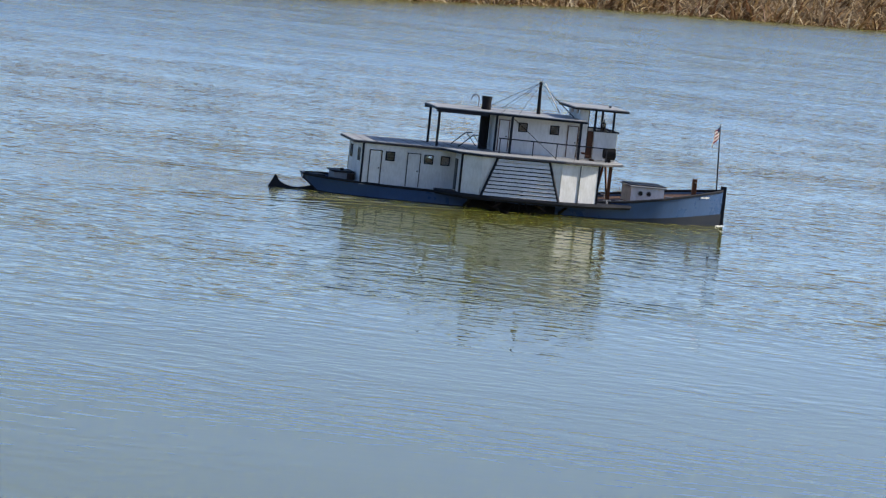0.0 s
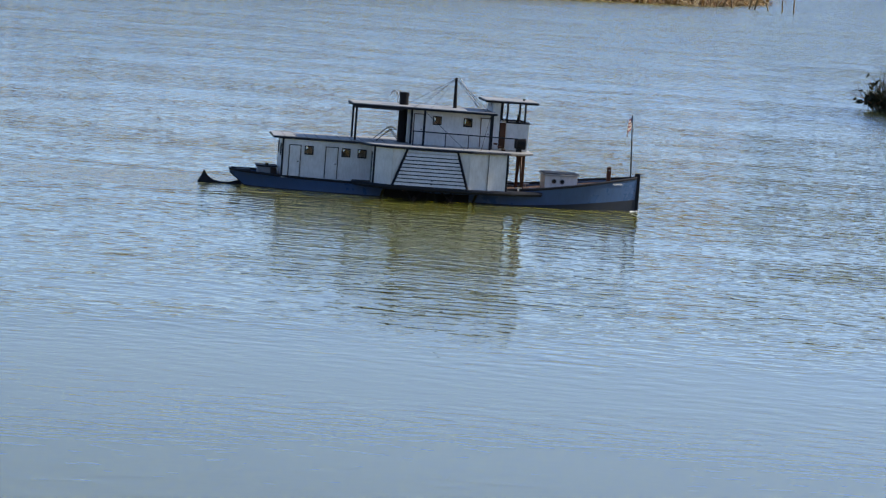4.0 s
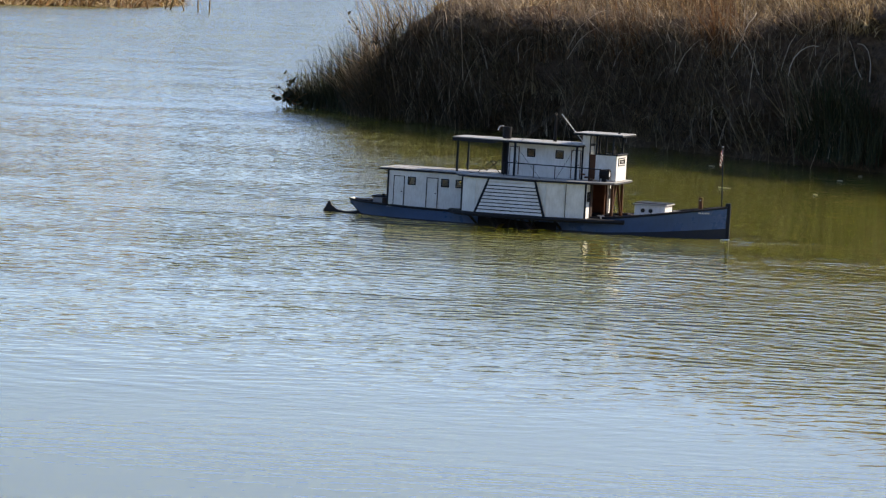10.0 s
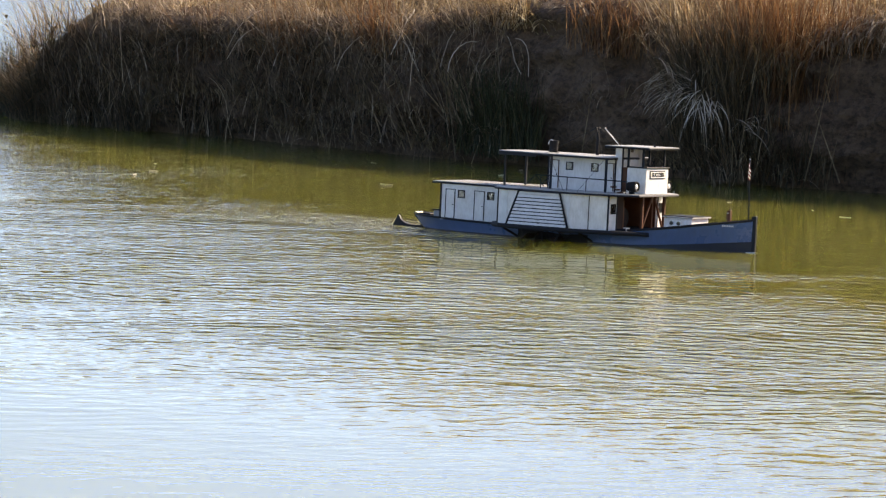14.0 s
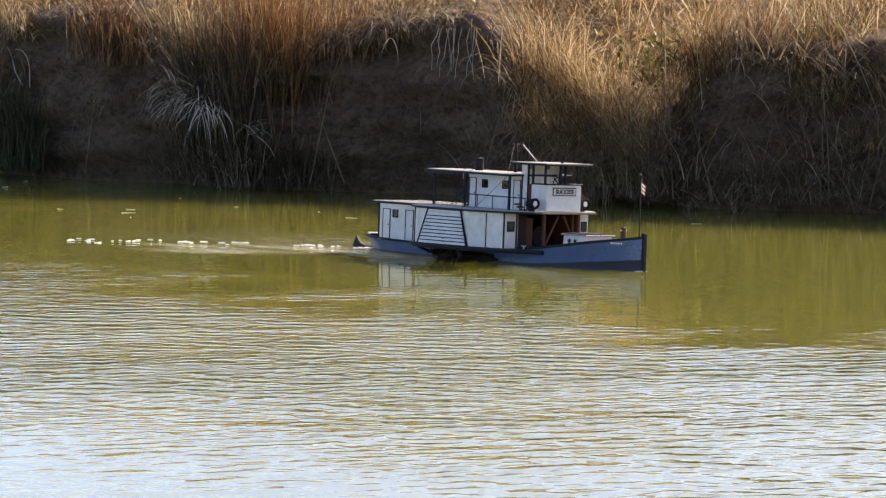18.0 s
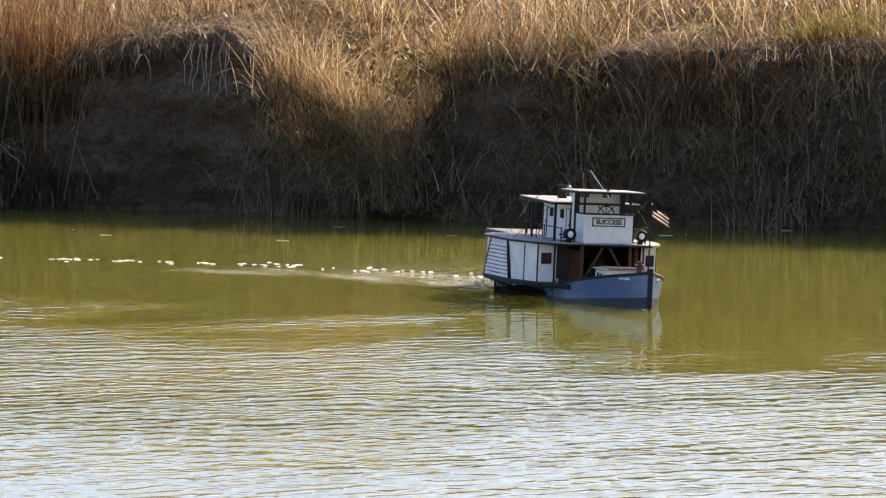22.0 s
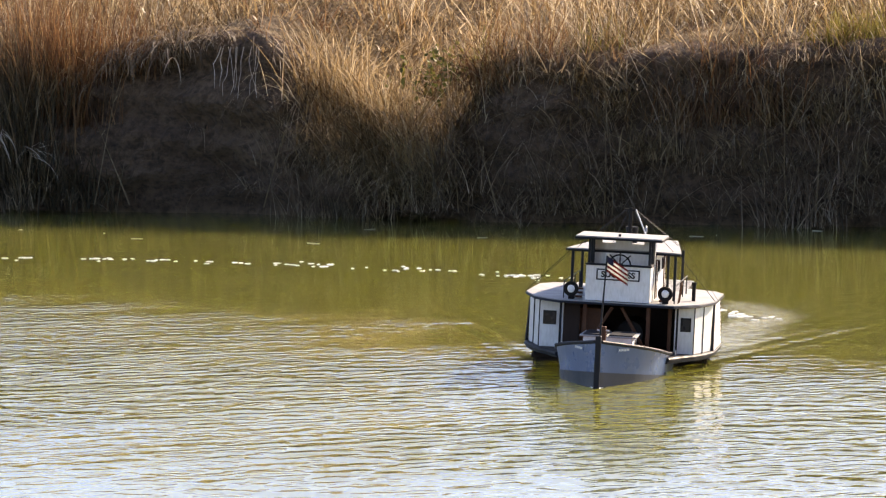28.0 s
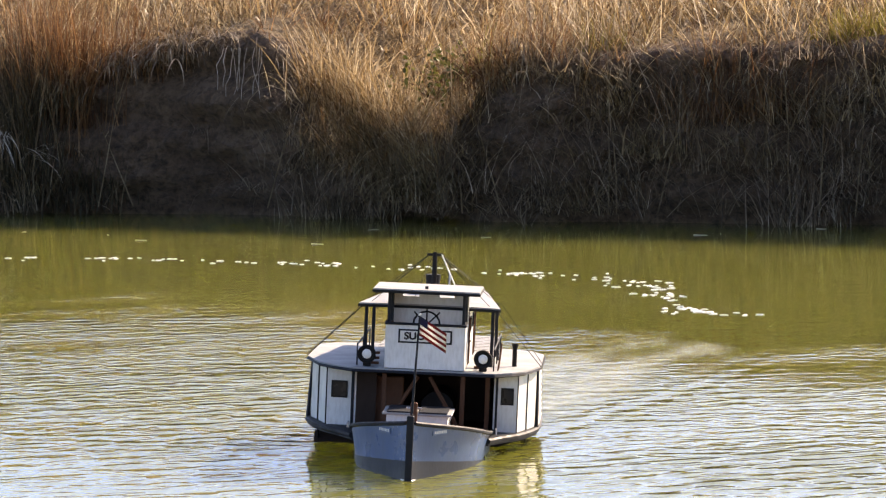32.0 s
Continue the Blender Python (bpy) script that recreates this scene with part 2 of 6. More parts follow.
    froth = math_node("MULTIPLY", froth, span(wide, -0.04, 0.22, 0.0, 1.0))
    froth = math_node("MULTIPLY", froth, span(noise_tex(nt, 13.0, 4, 0.7, stretch=(1, 1, 1)), 0.45, 0.62, 0.05, 0.75))
    nt.links.new(mixc(nt, froth, body, (0.42, 0.44, 0.33)), b.inputs["Base Color"])
    # seen flat along the water, the sides of the ripples that face the near shore show most: lean the mean normal that way
    bp = nt.nodes.new("ShaderNodeBump")
    bp.inputs["Strength"].default_value = bp.inputs["Distance"].default_value = 1.0
    nt.links.new(h, bp.inputs["Height"])
    flat = nt.nodes.new("ShaderNodeVectorMath")
    flat.operation = "MULTIPLY"
    flat.inputs[1].default_value = (1, 1, 0)
    nt.links.new(geo.outputs["Position"], flat.inputs[0])
    away = nt.nodes.new("ShaderNodeVectorMath")
    away.operation = "LENGTH"
    nt.links.new(flat.outputs[0], away.inputs[0])
    lean = math_node("MINIMUM", math_node("MULTIPLY", away.outputs["Value"], TILT), 0.10)
    shelter = math_node("MAXIMUM", span(dot((0.94, -0.34, 0)), -0.9, 0.9, 0.1, 1.0), span(dot((0, 1, 0)), 18.0, 32.0, 0.0, 1.0))
    lean = math_node("MULTIPLY", lean, shelter)
    lean = math_node("DIVIDE", math_node("MULTIPLY", math_node("MULTIPLY", lean, calm), -1.0), away.outputs["Value"])
    sc = nt.nodes.new("ShaderNodeVectorMath")
    sc.operation = "SCALE"
    nt.links.new(flat.outputs[0], sc.inputs[0])
    nt.links.new(lean, sc.inputs["Scale"])
    add = nt.nodes.new("ShaderNodeVectorMath")
    nt.links.new(bp.outputs[0], add.inputs[0])
    nt.links.new(sc.outputs[0], add.inputs[1])
    unit = nt.nodes.new("ShaderNodeVectorMath")
    unit.operation = "NORMALIZE"
    nt.links.new(add.outputs[0], unit.inputs[0])
    nt.links.new(unit.outputs[0], b.inputs["Normal"])
    return m


steamer = tagged(new("paddle_steamer"), "white and grey-blue model paddle steamer afloat on the river", "model boat")
M_WATER = water_mat()


def earth_mat(name, a, c, scale):
    m, nt, b, out = node_mat(name)
    n1 = noise_tex(nt, scale, 6, 0.65)
    n2 = noise_tex(nt, scale * 7, 5, 0.7)
    c1 = ramp(nt, n1, [(0.3, a), (0.7, c)])
    # fine noise darkens the colour to suggest shade in the soil's cracks
    c2 = mixc(nt, ramp(nt, n2, [(0.42, (0, 0, 0)), (0.66, (0.85, 0.85, 0.85))]), c1, tuple(v * 0.35 for v in a))
    nt.links.new(c2, b.inputs["Base Color"])
    b.inputs["Roughness"].default_value = 0.95
    clod = noise_tex(nt, scale * 4, 5, 0.7, stretch=(1, 1, 1.8))
    bump(nt, b, mixc(nt, 0.4, clod, n2), 1.0, 0.14)
    return m


M_EARTH = earth_mat("bank_earth", (0.115, 0.070, 0.042), (0.235, 0.155, 0.098), 3.0)
M_SOIL = earth_mat("dry_top_soil", (0.13, 0.085, 0.042), (0.24, 0.165, 0.085), 2.0)
# pale warm turf for the unseen embankment that bounces light
M_BOUNCETURF = earth_mat("bounce_turf", (0.34, 0.235, 0.12), (0.50, 0.37, 0.20), 1.5)
M_BED = earth_mat("river_bed", (0.08, 0.075, 0.04), (0.12, 0.10, 0.06), 0.6)


def blade_mat(name, stops, through_share=0.45):
    """Grass and leaves: colour by blade, light shining through."""
    m, nt, b, out = node_mat(name)
    g = nt.nodes.new("ShaderNodeNewGeometry")
    col = ramp(nt, g.outputs["Random Per Island"], stops)
    n = noise_tex(nt, 25, 3, 0.6)
    col = mixc(nt, ramp(nt, n, [(0.4, (0, 0, 0)), (0.75, (0.5, 0.5, 0.5))]), col, stops[0][1])
    patch = noise_tex(nt, 2.3, 3, 0.6)
    col = mixc(nt, ramp(nt, patch, [(0.38, (0.75, 0.75, 0.75)), (0.62, (0, 0, 0))]), col, mixc(nt, 1.0, col, (0.54, 0.44, 0.37), "MULTIPLY"))
    nt.links.new(col, b.inputs["Base Color"])
    b.inputs["Roughness"].default_value = 0.55
    b.inputs["Specular IOR Level"].default_value = 0.35
    t = nt.nodes.new("ShaderNodeBsdfTranslucent")
    nt.links.new(col, t.inputs[0])
    mx = nt.nodes.new("ShaderNodeMixShader")
    mx.inputs[0].default_value = through_share
    nt.links.new(b.outputs[0], mx.inputs[1])
    nt.links.new(t.outputs[0], mx.inputs[2])
    nt.links.new(mx.outputs[0], out.inputs[0])
    return m


M_GOLD = blade_mat("dry_golden_grass", [(0.0, (0.07, 0.043, 0.022)), (0.35, (0.27, 0.178, 0.082)), (0.65, (0.57, 0.425, 0.22)), (1.0, (0.93, 0.82, 0.60))])
M_RUST = blade_mat("rusty_reed", [(0.0, (0.09, 0.04, 0.019)), (0.5, (0.24, 0.125, 0.060)), (1.0, (0.46, 0.29, 0.15))])
M_DIM = blade_mat("old_grey_grass", [(0.0, (0.085, 0.064, 0.046)), (0.45, (0.25, 0.195, 0.14)), (0.8, (0.45, 0.36, 0.26)), (1.0, (0.76, 0.65, 0.50))], 0.35)
M_STRAW = blade_mat("straw", [(0.0, (0.10, 0.075, 0.045)), (0.5, (0.28, 0.21, 0.12)), (1.0, (0.56, 0.46, 0.30))], 0.35)
# dark blades: the point's rushes, and grass coloured for the shade it stands in
M_RUSH_SHADE = blade_mat("dark_rush_and_shade", [(0.0, (0.04, 0.034, 0.022)), (0.6, (0.10, 0.080, 0.048)), (1.0, (0.30, 0.225, 0.14))], 0.3)
M_WOODS = blade_mat("far_tree_leaves", [(0.0, (0.05, 0.05, 0.025)), (0.5, (0.09, 0.085, 0.04)), (1.0, (0.15, 0.12, 0.06))], 0.3)
M_PALE = blade_mat("pale_reed", [(0.0, (0.56, 0.50, 0.41)), (1.0, (0.86, 0.80, 0.69))], 0.35)
M_GREEN = blade_mat("green_rush", [(0.0, (0.035, 0.046, 0.024)), (0.5, (0.075, 0.088, 0.042)), (1.0, (0.19, 0.18, 0.09))])
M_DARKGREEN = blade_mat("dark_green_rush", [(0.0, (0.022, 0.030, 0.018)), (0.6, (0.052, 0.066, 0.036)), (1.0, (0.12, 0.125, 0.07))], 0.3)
M_LIME = blade_mat("yellow_green_grass", [(0.0, (0.16, 0.14, 0.03)), (0.5, (0.32, 0.29, 0.06)), (1.0, (0.50, 0.43, 0.13))])
M_LEAF = blade_mat("bush_leaf", [(0.0, (0.05, 0.07, 0.02)), (0.5, (0.16, 0.17, 0.04)), (1.0, (0.30, 0.28, 0.07))])
M_DARKLEAF = blade_mat("dark_leaf", [(0.0, (0.02, 0.025, 0.015)), (1.0, (0.05, 0.055, 0.03))])

# ------------------------------------------------------------------ mesh helpers


def part(name, bm, material, parent, label=""):
    me = bpy.data.meshes.new(name)
    bm.normal_update()
    bm.to_mesh(me)
    bm.free()
    me.materials.append(material)
    ob = new(name, me)
    ob.parent = parent
    if label:
        ob["label"] = label
    return ob


def block(bm, x0, x1, y0, y1, z0, z1, bevel=0.0):
    r = bmesh.ops.create_cube(bm, size=1.0)
    vs = r["verts"]
    for v in vs:
        v.co = Vector(((x0 + x1) / 2 + v.co.x * (x1 - x0), (y0 + y1) / 2 + v.co.y * (y1 - y0), (z0 + z1) / 2 + v.co.z * (z1 - z0)))
    if bevel:
        es = list({e for v in vs for e in v.link_edges})
        bmesh.ops.bevel(bm, geom=es, offset=bevel, segments=1, affect="EDGES")
    return bm


def rod(bm, a, b, r, n=8, r2=None):
    a, b = Vector(a), Vector(b)
    d = b - a
    m = Matrix.Translation((a + b) / 2) @ d.to_track_quat("Z", "Y").to_matrix().to_4x4()
    bmesh.ops.create_cone(bm, cap_ends=True, segments=n, radius1=r, radius2=r if r2 is None else r2, depth=d.length, matrix=m)
    return bm


def tube(bm, pts, r, n=6, closed=False):
    """One continuous bar swept along a line of points."""
    pts = [Vector(p) for p in pts]
    rings = []
    m = len(pts)
    for i, p in enumerate(pts):
        a = pts[i - 1] if i or closed else p
        b = pts[(i + 1) % m] if i < m - 1 or closed else p
        d = (b - a).normalized()
        side = d.cross(Vector((0, 0, 1)))
        side = side.normalized() if side.length > 0.05 else Vector((0, 1, 0))
        up = side.cross(d).normalized()
        rings.append([bm.verts.new(p + (side * math.cos(k * 2 * math.pi / n + 0.4) + up * math.sin(k * 2 * math.pi / n + 0.4)) * r) for k in range(n)])
    pairs = list(zip(rings, rings[1:])) + ([(rings[-1], rings[0])] if closed else [])
    for g, h in pairs:
        for k in range(n):
            bm.faces.new((g[k], g[(k + 1) % n], h[(k + 1) % n], h[k]))
    if not closed:
        bm.faces.new(rings[0])
        bm.faces.new(rings[-1][::-1])
    bmesh.ops.recalc_face_normals(bm, faces=bm.faces)
    return bm


def slab(bm, outline, z0, z1, bevel=0.0, camber=0.0):
    """A plate over a plan outline; camber lifts the middle line."""
    def lift(y):
        w = max(abs(p[1]) for p in outline)
        return camber * (1 - (y / w) ** 2)
    lo = [bm.verts.new((x, y, z0 + lift(y))) for x, y in outline]
    hi = [bm.verts.new((x, y, z1 + lift(y))) for x, y in outline]
    n = len(outline)
    bm.faces.new(lo[::-1])
    bm.faces.new(hi)
    for i in range(n):
        bm.faces.new((lo[i], lo[(i + 1) % n], hi[(i + 1) % n], hi[i]))
    if bevel:
        bmesh.ops.bevel(bm, geom=list(bm.edges), offset=bevel, segments=1, affect="EDGES")
    bmesh.ops.recalc_face_normals(bm, faces=bm.faces)
    return bm


def wall(bm, p, q, z0, z1, thick=0.006):
    """An upright board between two plan points."""
    p, q = Vector((*p, 0)), Vector((*q, 0))
    d = (q - p).normalized()
    nrm = Vector((-d.y, d.x, 0)) * thick / 2
    vs = []
    for z in (z0, z1):
        for c in (p - nrm, q - nrm, q + nrm, p + nrm):
            vs.append(bm.verts.new((c.x, c.y, z)))
    for f in ((0, 3, 2, 1), (4, 5, 6, 7), (0, 1, 5, 4), (1, 2, 6, 5), (2, 3, 7, 6), (3, 0, 4, 7)):
        bm.faces.new([vs[i] for i in f])
    bmesh.ops.recalc_face_normals(bm, faces=bm.faces)
    return bm


def pierced(bm, x0, x1, y, z0, z1, holes, thick=0.006):
    """An upright board along x with rectangular openings (x, z, width, height)."""
    xs = sorted({x0, x1} | {h[0] - h[2] / 2 for h in holes} | {h[0] + h[2] / 2 for h in holes})
    for a, b in zip(xs, xs[1:]):
        hit = [h for h in holes if h[0] - h[2] / 2 < (a + b) / 2 < h[0] + h[2] / 2]
        if hit:
            h = hit[0]
            wall(bm, (a, y), (b, y), z0, h[1] - h[3] / 2, thick)
            wall(bm, (a, y), (b, y), h[1] + h[3] / 2, z1, thick)
        else:
            wall(bm, (a, y), (b, y), z0, z1, thick)
    bmesh.ops.remove_doubles(bm, verts=bm.verts, dist=0.0002)
    return bm


def B():
    return bmesh.new()


# ------------------------------------------------------------------ river, ground, banks
LINE_A = Vector((5.106, 25.316, 0))              # start of the bank line at the point
ALONG = Vector((0.5889, -0.8082, 0))         # along the bank, towards the camera's right
INLAND = Vector((0.8082, 0.5889, 0))


def bank_point(s, inland, z):
    """World place by metres along the bank, metres inland and height."""
    wob = 0.10 * math.sin(s * 1.9 + 0.6) + 0.06 * math.sin(s * 4.3)
    base = LINE_A + ALONG * s
    turn = max(0.0, -2.5 - s)
    bay = float(np.interp(s, (-2.3, -0.9, 0.2, 1.2, 2.1, 2.7, 3.4, 4.2), (1.45, 1.08, 0.76, 0.60, 0.44, 0.30, 0.10, 0.0)))
    base = base + INLAND * (bay + 0.5 * turn ** 2)
    p = base + INLAND * (inland + wob)
    return Vector((p.x, p.y, z))


def bank_height(s):
    """Height of the bank's brow along its length."""
    pts = ((-3.8, -0.3), (-3.0, -0.1), (-2.7, 0.05), (-2.1, 0.16), (-1.85, 0.3), (-1.65, 0.55), (-1.5, 0.75), (-1.25, 0.9), (0.5, 0.90), (2.4, 0.90), (3.0, 0.99), (3.5, 1.08), (4.3, 1.07), (4.7, 1.00), (5.1, 0.92), (5.4, 0.80), (5.72, 0.81), (5.95, 0.95),
           (6.2, 1.03), (6.5, 1.10), (6.8, 1.09), (7.18, 0.98), (7.36, 0.80), (7.65, 0.64), (7.95, 0.45), (8.14, 0.45), (8.37, 0.76), (8.62, 0.96), (9.0, 0.95), (9.6, 1.02), (10.3, 1.00), (10.8, 1.04), (14.0, 1.04))
    xs, zs = zip(*pts)
    return float(np.interp(s, xs, zs))


def rise(s, inl):
    """The meadow climbs to a low levee behind the point's side of the bank."""
    a, b, c = (min(max(v, 0.0), 1.0) for v in ((s + 1.6) / 1.2, (5.6 - s) / 2.2, (inl - 1.6) / 4.0))
    return 0.95 * a * b * c * c * (3 - 2 * c)


def build_bank():
    face = tuple((0.20 * max(0.0, 1.0 - f * 2.6) ** 1.3 + 0.10 * max(0.0, f - 0.35), f) for f in np.linspace(0.03, 0.92, 24))
    prof = ((-0.9, -0.6), (-0.1, -0.25), (0.16, -0.06)) + face + ((0.10, 0.96), (0.16, 1.0), (0.4, 1.05), (0.9, 1.12), (1.8, 1.22), (3.5, 1.35), (7.0, 1.6), (16, 2.0), (60, 2.6), (400, 3.0))
    ss = np.arange(-3.8, 17.0, 0.035)
    verts, faces = [], []
    for s in ss:
        h = bank_height(s)
        for inl, f in prof:
            z = f * h if f > 0 else f + min(h, 0)
            z += rise(s, inl)
            k = 1.0 if inl < 1.0 else 0.35
            if inl > 2:
                inl = 2 + (inl - 2) * min(max((s + 2.2) / 2.2, 0.0), 1.0) ** 2
            p = bank_point(s, inl, z)
            nz = noise.fractal(Vector((s * 2.2, z * 4.0, inl)), 0.7, 2.1, 5) * 0.09 * k
            nz2 = noise.noise(Vector((s * 1.2, z * 1.8, 7.0))) * 0.17 * k
            if 0.02 < f:
                ledge = 0.035 * math.sin(z * 24.0 + 3.0 * noise.noise(Vector((s * 0.8, z * 2.0, 11.0)))) * k
                lump = 0.09 * abs(noise.noise(Vector((s * 5.0, z * 9.0, 2.0)))) * k + 0.05 * abs(noise.noise(Vector((s * 13.0, z * 19.0, 8.0)))) * k
                swell = math.exp(-((s - 7.78) / 0.40) ** 4) * max(0.0, 1.0 - z / 0.62) if inl < 0.15 else 0.0
                p = p - INLAND * 0.30 * swell + INLAND * (nz + nz2 + (ledge - lump if inl < 0.15 else 0.0))
                p.z += noise.noise(Vector((s * 3.0, inl * 3.0, 3.0))) * (0.04 if inl > 0.1 else 0.0)
            verts.append(p)
    n = len(prof)
    for i in range(len(ss) - 1):
        for j in range(n - 1):
            a = i * n + j
            faces.append((a, a + n, a + n + 1, a + 1))
    me = bpy.data.meshes.new("river_bank")
    me.from_pydata([tuple(v) for v in verts], [], faces)
    me.materials.append(M_EARTH)
    me.materials.append(M_SOIL)
    for i, p in enumerate(me.polygons):
        p.use_smooth = True
        p.material_index = 1 if i % (n - 1) >= 28 else 0
    ob = new("river_bank", me)
    return tagged(ob, "steep eroded brown earth river bank under dry grass", "river bank", kind="structure")


build_bank()

bm = B()
slab(bm, [(-2500, -2500), (2500, -2500), (2500, 2500), (-2500, 2500)], -1.2, -0.8)
tagged(part("ground", bm, M_BED, None), "muddy river bed and plain reaching the horizon", "ground", kind="structure")

bm = B()
r = bmesh.ops.create_grid(bm, x_segments=2, y_segments=2, size=600)
water = tagged(part("water", bm, M_WATER, None), "green turbid river water with wind ripples mirroring the sky", "water", kind="structure")

# far shore, and the near shore behind the camera
FAR = ((-40, 25), (-14, 38), (-6.6, 48), (-4.9, 55.4), (-0.1, 62.4), (7.2, 72.8), (8.3, 73.8), (10.5, 82), (9, 140), (-20, 450))


def land(name, line, away, h, label, prof=((-1.5, -0.7), (0, 0.0), (0.35, 0.5), (0.8, 0.85), (3, 1.0), (20, 1.3), (300, 2.0), (1500, 2.0)), material=M_EARTH):
    """A low shore: outline points, the way inland, brow height."""
    verts, faces = [], []
    pts = []
    for (x0, y0), (x1, y1) in zip(line, line[1:]):
        k = max(2, int(math.hypot(x1 - x0, y1 - y0) / 0.8)) if abs(x1 - x0) + abs(y1 - y0) < 40 else 6
        pts += [(x0 + (x1 - x0) * i / k, y0 + (y1 - y0) * i / k) for i in range(k)]
    for x, y in pts:
        for inl, f in prof:
            w = noise.noise(Vector((x * 0.7, y * 0.7, inl * 0.2)))
            verts.append((x + away[0] * (inl + 0.3 * w * (inl < 5)), y + away[1] * (inl + 0.3 * w * (inl < 5)), f * h + (0.12 * w if f > 0.1 else 0)))
    n = len(prof)
    for i in range(len(pts) - 1):
        for j in range(n - 1):
            a = i * n + j
            faces.append((a, a + 1, a + n + 1, a + n))
    me = bpy.data.meshes.new(name)
    me.from_pydata(verts, [], faces)
    me.materials.append(material)
    return tagged(new(name, me), label, "shore", kind="structure")


land("far_shore", FAR, (-0.75, 0.66), 0.9, "low far river shore of brown earth", material=M_SOIL)
land("back_shore", ((4.9, 28.9), (5.7, 31.0), (8.4, 38), (12, 47), (20, 68), (48, 150), (160, 500)), (0.96, -0.28), 0.85, "low shore running back behind the point")
# unseen embankment behind the camera, added to screen low sky and bounce warm light
land("near_shore_bounce", ((60, -30), (12, -6), (4, 0.8), (0, 1.6), (-5, 1.2), (-60, -25)), (0.05, -1.0), 0.5, "unseen dry embankment added behind the near shore to bounce warm light",
     ((-1.5, -0.7), (0, 0.0), (0.35, 0.5), (0.8, 0.85), (3, 1.0), (6, 2.2), (12, 5.0), (20, 7.0), (300, 8.0), (1500, 8.0)), M_BOUNCETURF)


def far_woods():
    """A low line of grey-green trees at the end of the reach, far off."""
    r = np.random.default_rng(11)
    V, Fc = [], []
    for k in range(420):
        a = radians(-38 + 66 * k / 419 + r.normal(0, 0.1))
        d = r.uniform(230, 300)
        cx, cy = d * math.sin(a), d * math.cos(a)
        hh = r.uniform(4.5, 10.0)
        w = r.uniform(2.0, 3.6)
        for c in range(26):
            f = r.uniform(0.1, 1.0)
            q = Vector((cx, cy, 0)) + Vector((r.normal(0, w * 0.5), r.normal(0, w * 0.5), f * hh))
            e = Euler(r.uniform(-1.5, 1.5, 3)).to_matrix()
            b0 = len(V)
            z = r.uniform(0.5, 1.1)
            V += [tuple(q + e @ Vector(o) * z) for o in ((-1, -0.6, 0), (0.9, -0.8, 0.2), (1, 0.7, 0), (-0.8, 0.9, -0.2))]
            Fc.append((b0, b0 + 1, b0 + 2, b0 + 3))
    me = bpy.data.meshes.new("far_woods")
    me.from_pydata(V, [], Fc)
    me.materials.append(M_WOODS)
    return tagged(new("far_woods", me), "low grey-green woods far along the river", "woods", kind="stuff")


far_woods()
land("end_shore", ((-200, 150), (-60, 215), (0, 225), (70, 222), (150, 200), (260, 150)), (0.05, 1.0), 1.2, "far shore closing the river's reach")

# ------------------------------------------------------------------ grass
rng = np.random.default_rng(5)


def blades(name, base, height, lean_az, lean, curl, width, material, label, category="grass", kind="stuff", seg=4, tuft=0.0):
    """Curved tapering blades. lean: degrees from upright at the root, curl: degrees gained up to the tip."""
    n = len(base)
    if tuft:
        # tufts: heights and leaning follow slow noise over the ground
        hn = np.array([noise.noise(Vector((b[0] * 2.6, b[1] * 2.6, 1.0))) for b in base])
        an = np.array([noise.noise(Vector((b[0] * 1.7, b[1] * 1.7, 5.0))) for b in base])
        height = np.broadcast_to(height, n) * (1.0 + tuft * hn * 1.3)
        lean_az = np.broadcast_to(lean_az, n) * 0.45 + an * 6.0
        lean = np.broadcast_to(lean, n) + np.abs(hn) * 22
    base, height, width = np.asarray(base, float), np.broadcast_to(height, n), np.broadcast_to(width, n)
    az, th, cu = np.broadcast_to(lean_az, n), np.radians(np.broadcast_to(lean, n)), np.radians(np.broadcast_to(curl, n))
    d = np.stack([np.cos(az), np.sin(az)], 1)
    fa = az + np.pi / 2 + rng.normal(0, 0.7, n)
    side = np.stack([np.cos(fa), np.sin(fa), np.zeros(n)], 1)
    p = base.copy()
    rings = []
    for k in range(seg + 1):
        w = width * (1 - (k / seg) ** 1.6) * 0.5 + 0.0002
        rings.append(p - side * w[:, None])
        rings.append(p + side * w[:, None])
        a = th + cu * (k + 0.5) / seg
        st = height / seg
        p = p + np.concatenate([d * (np.sin(a) * st)[:, None], (np.cos(a) * st)[:, None]], 1)
    V = np.stack(rings, 1).reshape(-1, 3)
    m = 2 * (seg + 1)
    off = np.arange(n)[:, None] * m
    F = np.concatenate([off + np.array([[2 * k, 2 * k + 1, 2 * k + 3, 2 * k + 2]]) for k in range(seg)], 1).reshape(-1, 4)
    me = bpy.data.meshes.new(name)
    me.vertices.add(len(V))
    me.vertices.foreach_set("co", V.ravel())
    me.loops.add(F.size)
    me.loops.foreach_set("vertex_index", F.ravel().astype(np.int32))
    me.polygons.add(len(F))
    me.polygons.foreach_set("loop_start", (np.arange(len(F)) * 4).astype(np.int32))
    me.update(calc_edges=True)
    me.materials.append(material)
    ob = new(name, me)
    return tagged(ob, label, category, kind=kind)


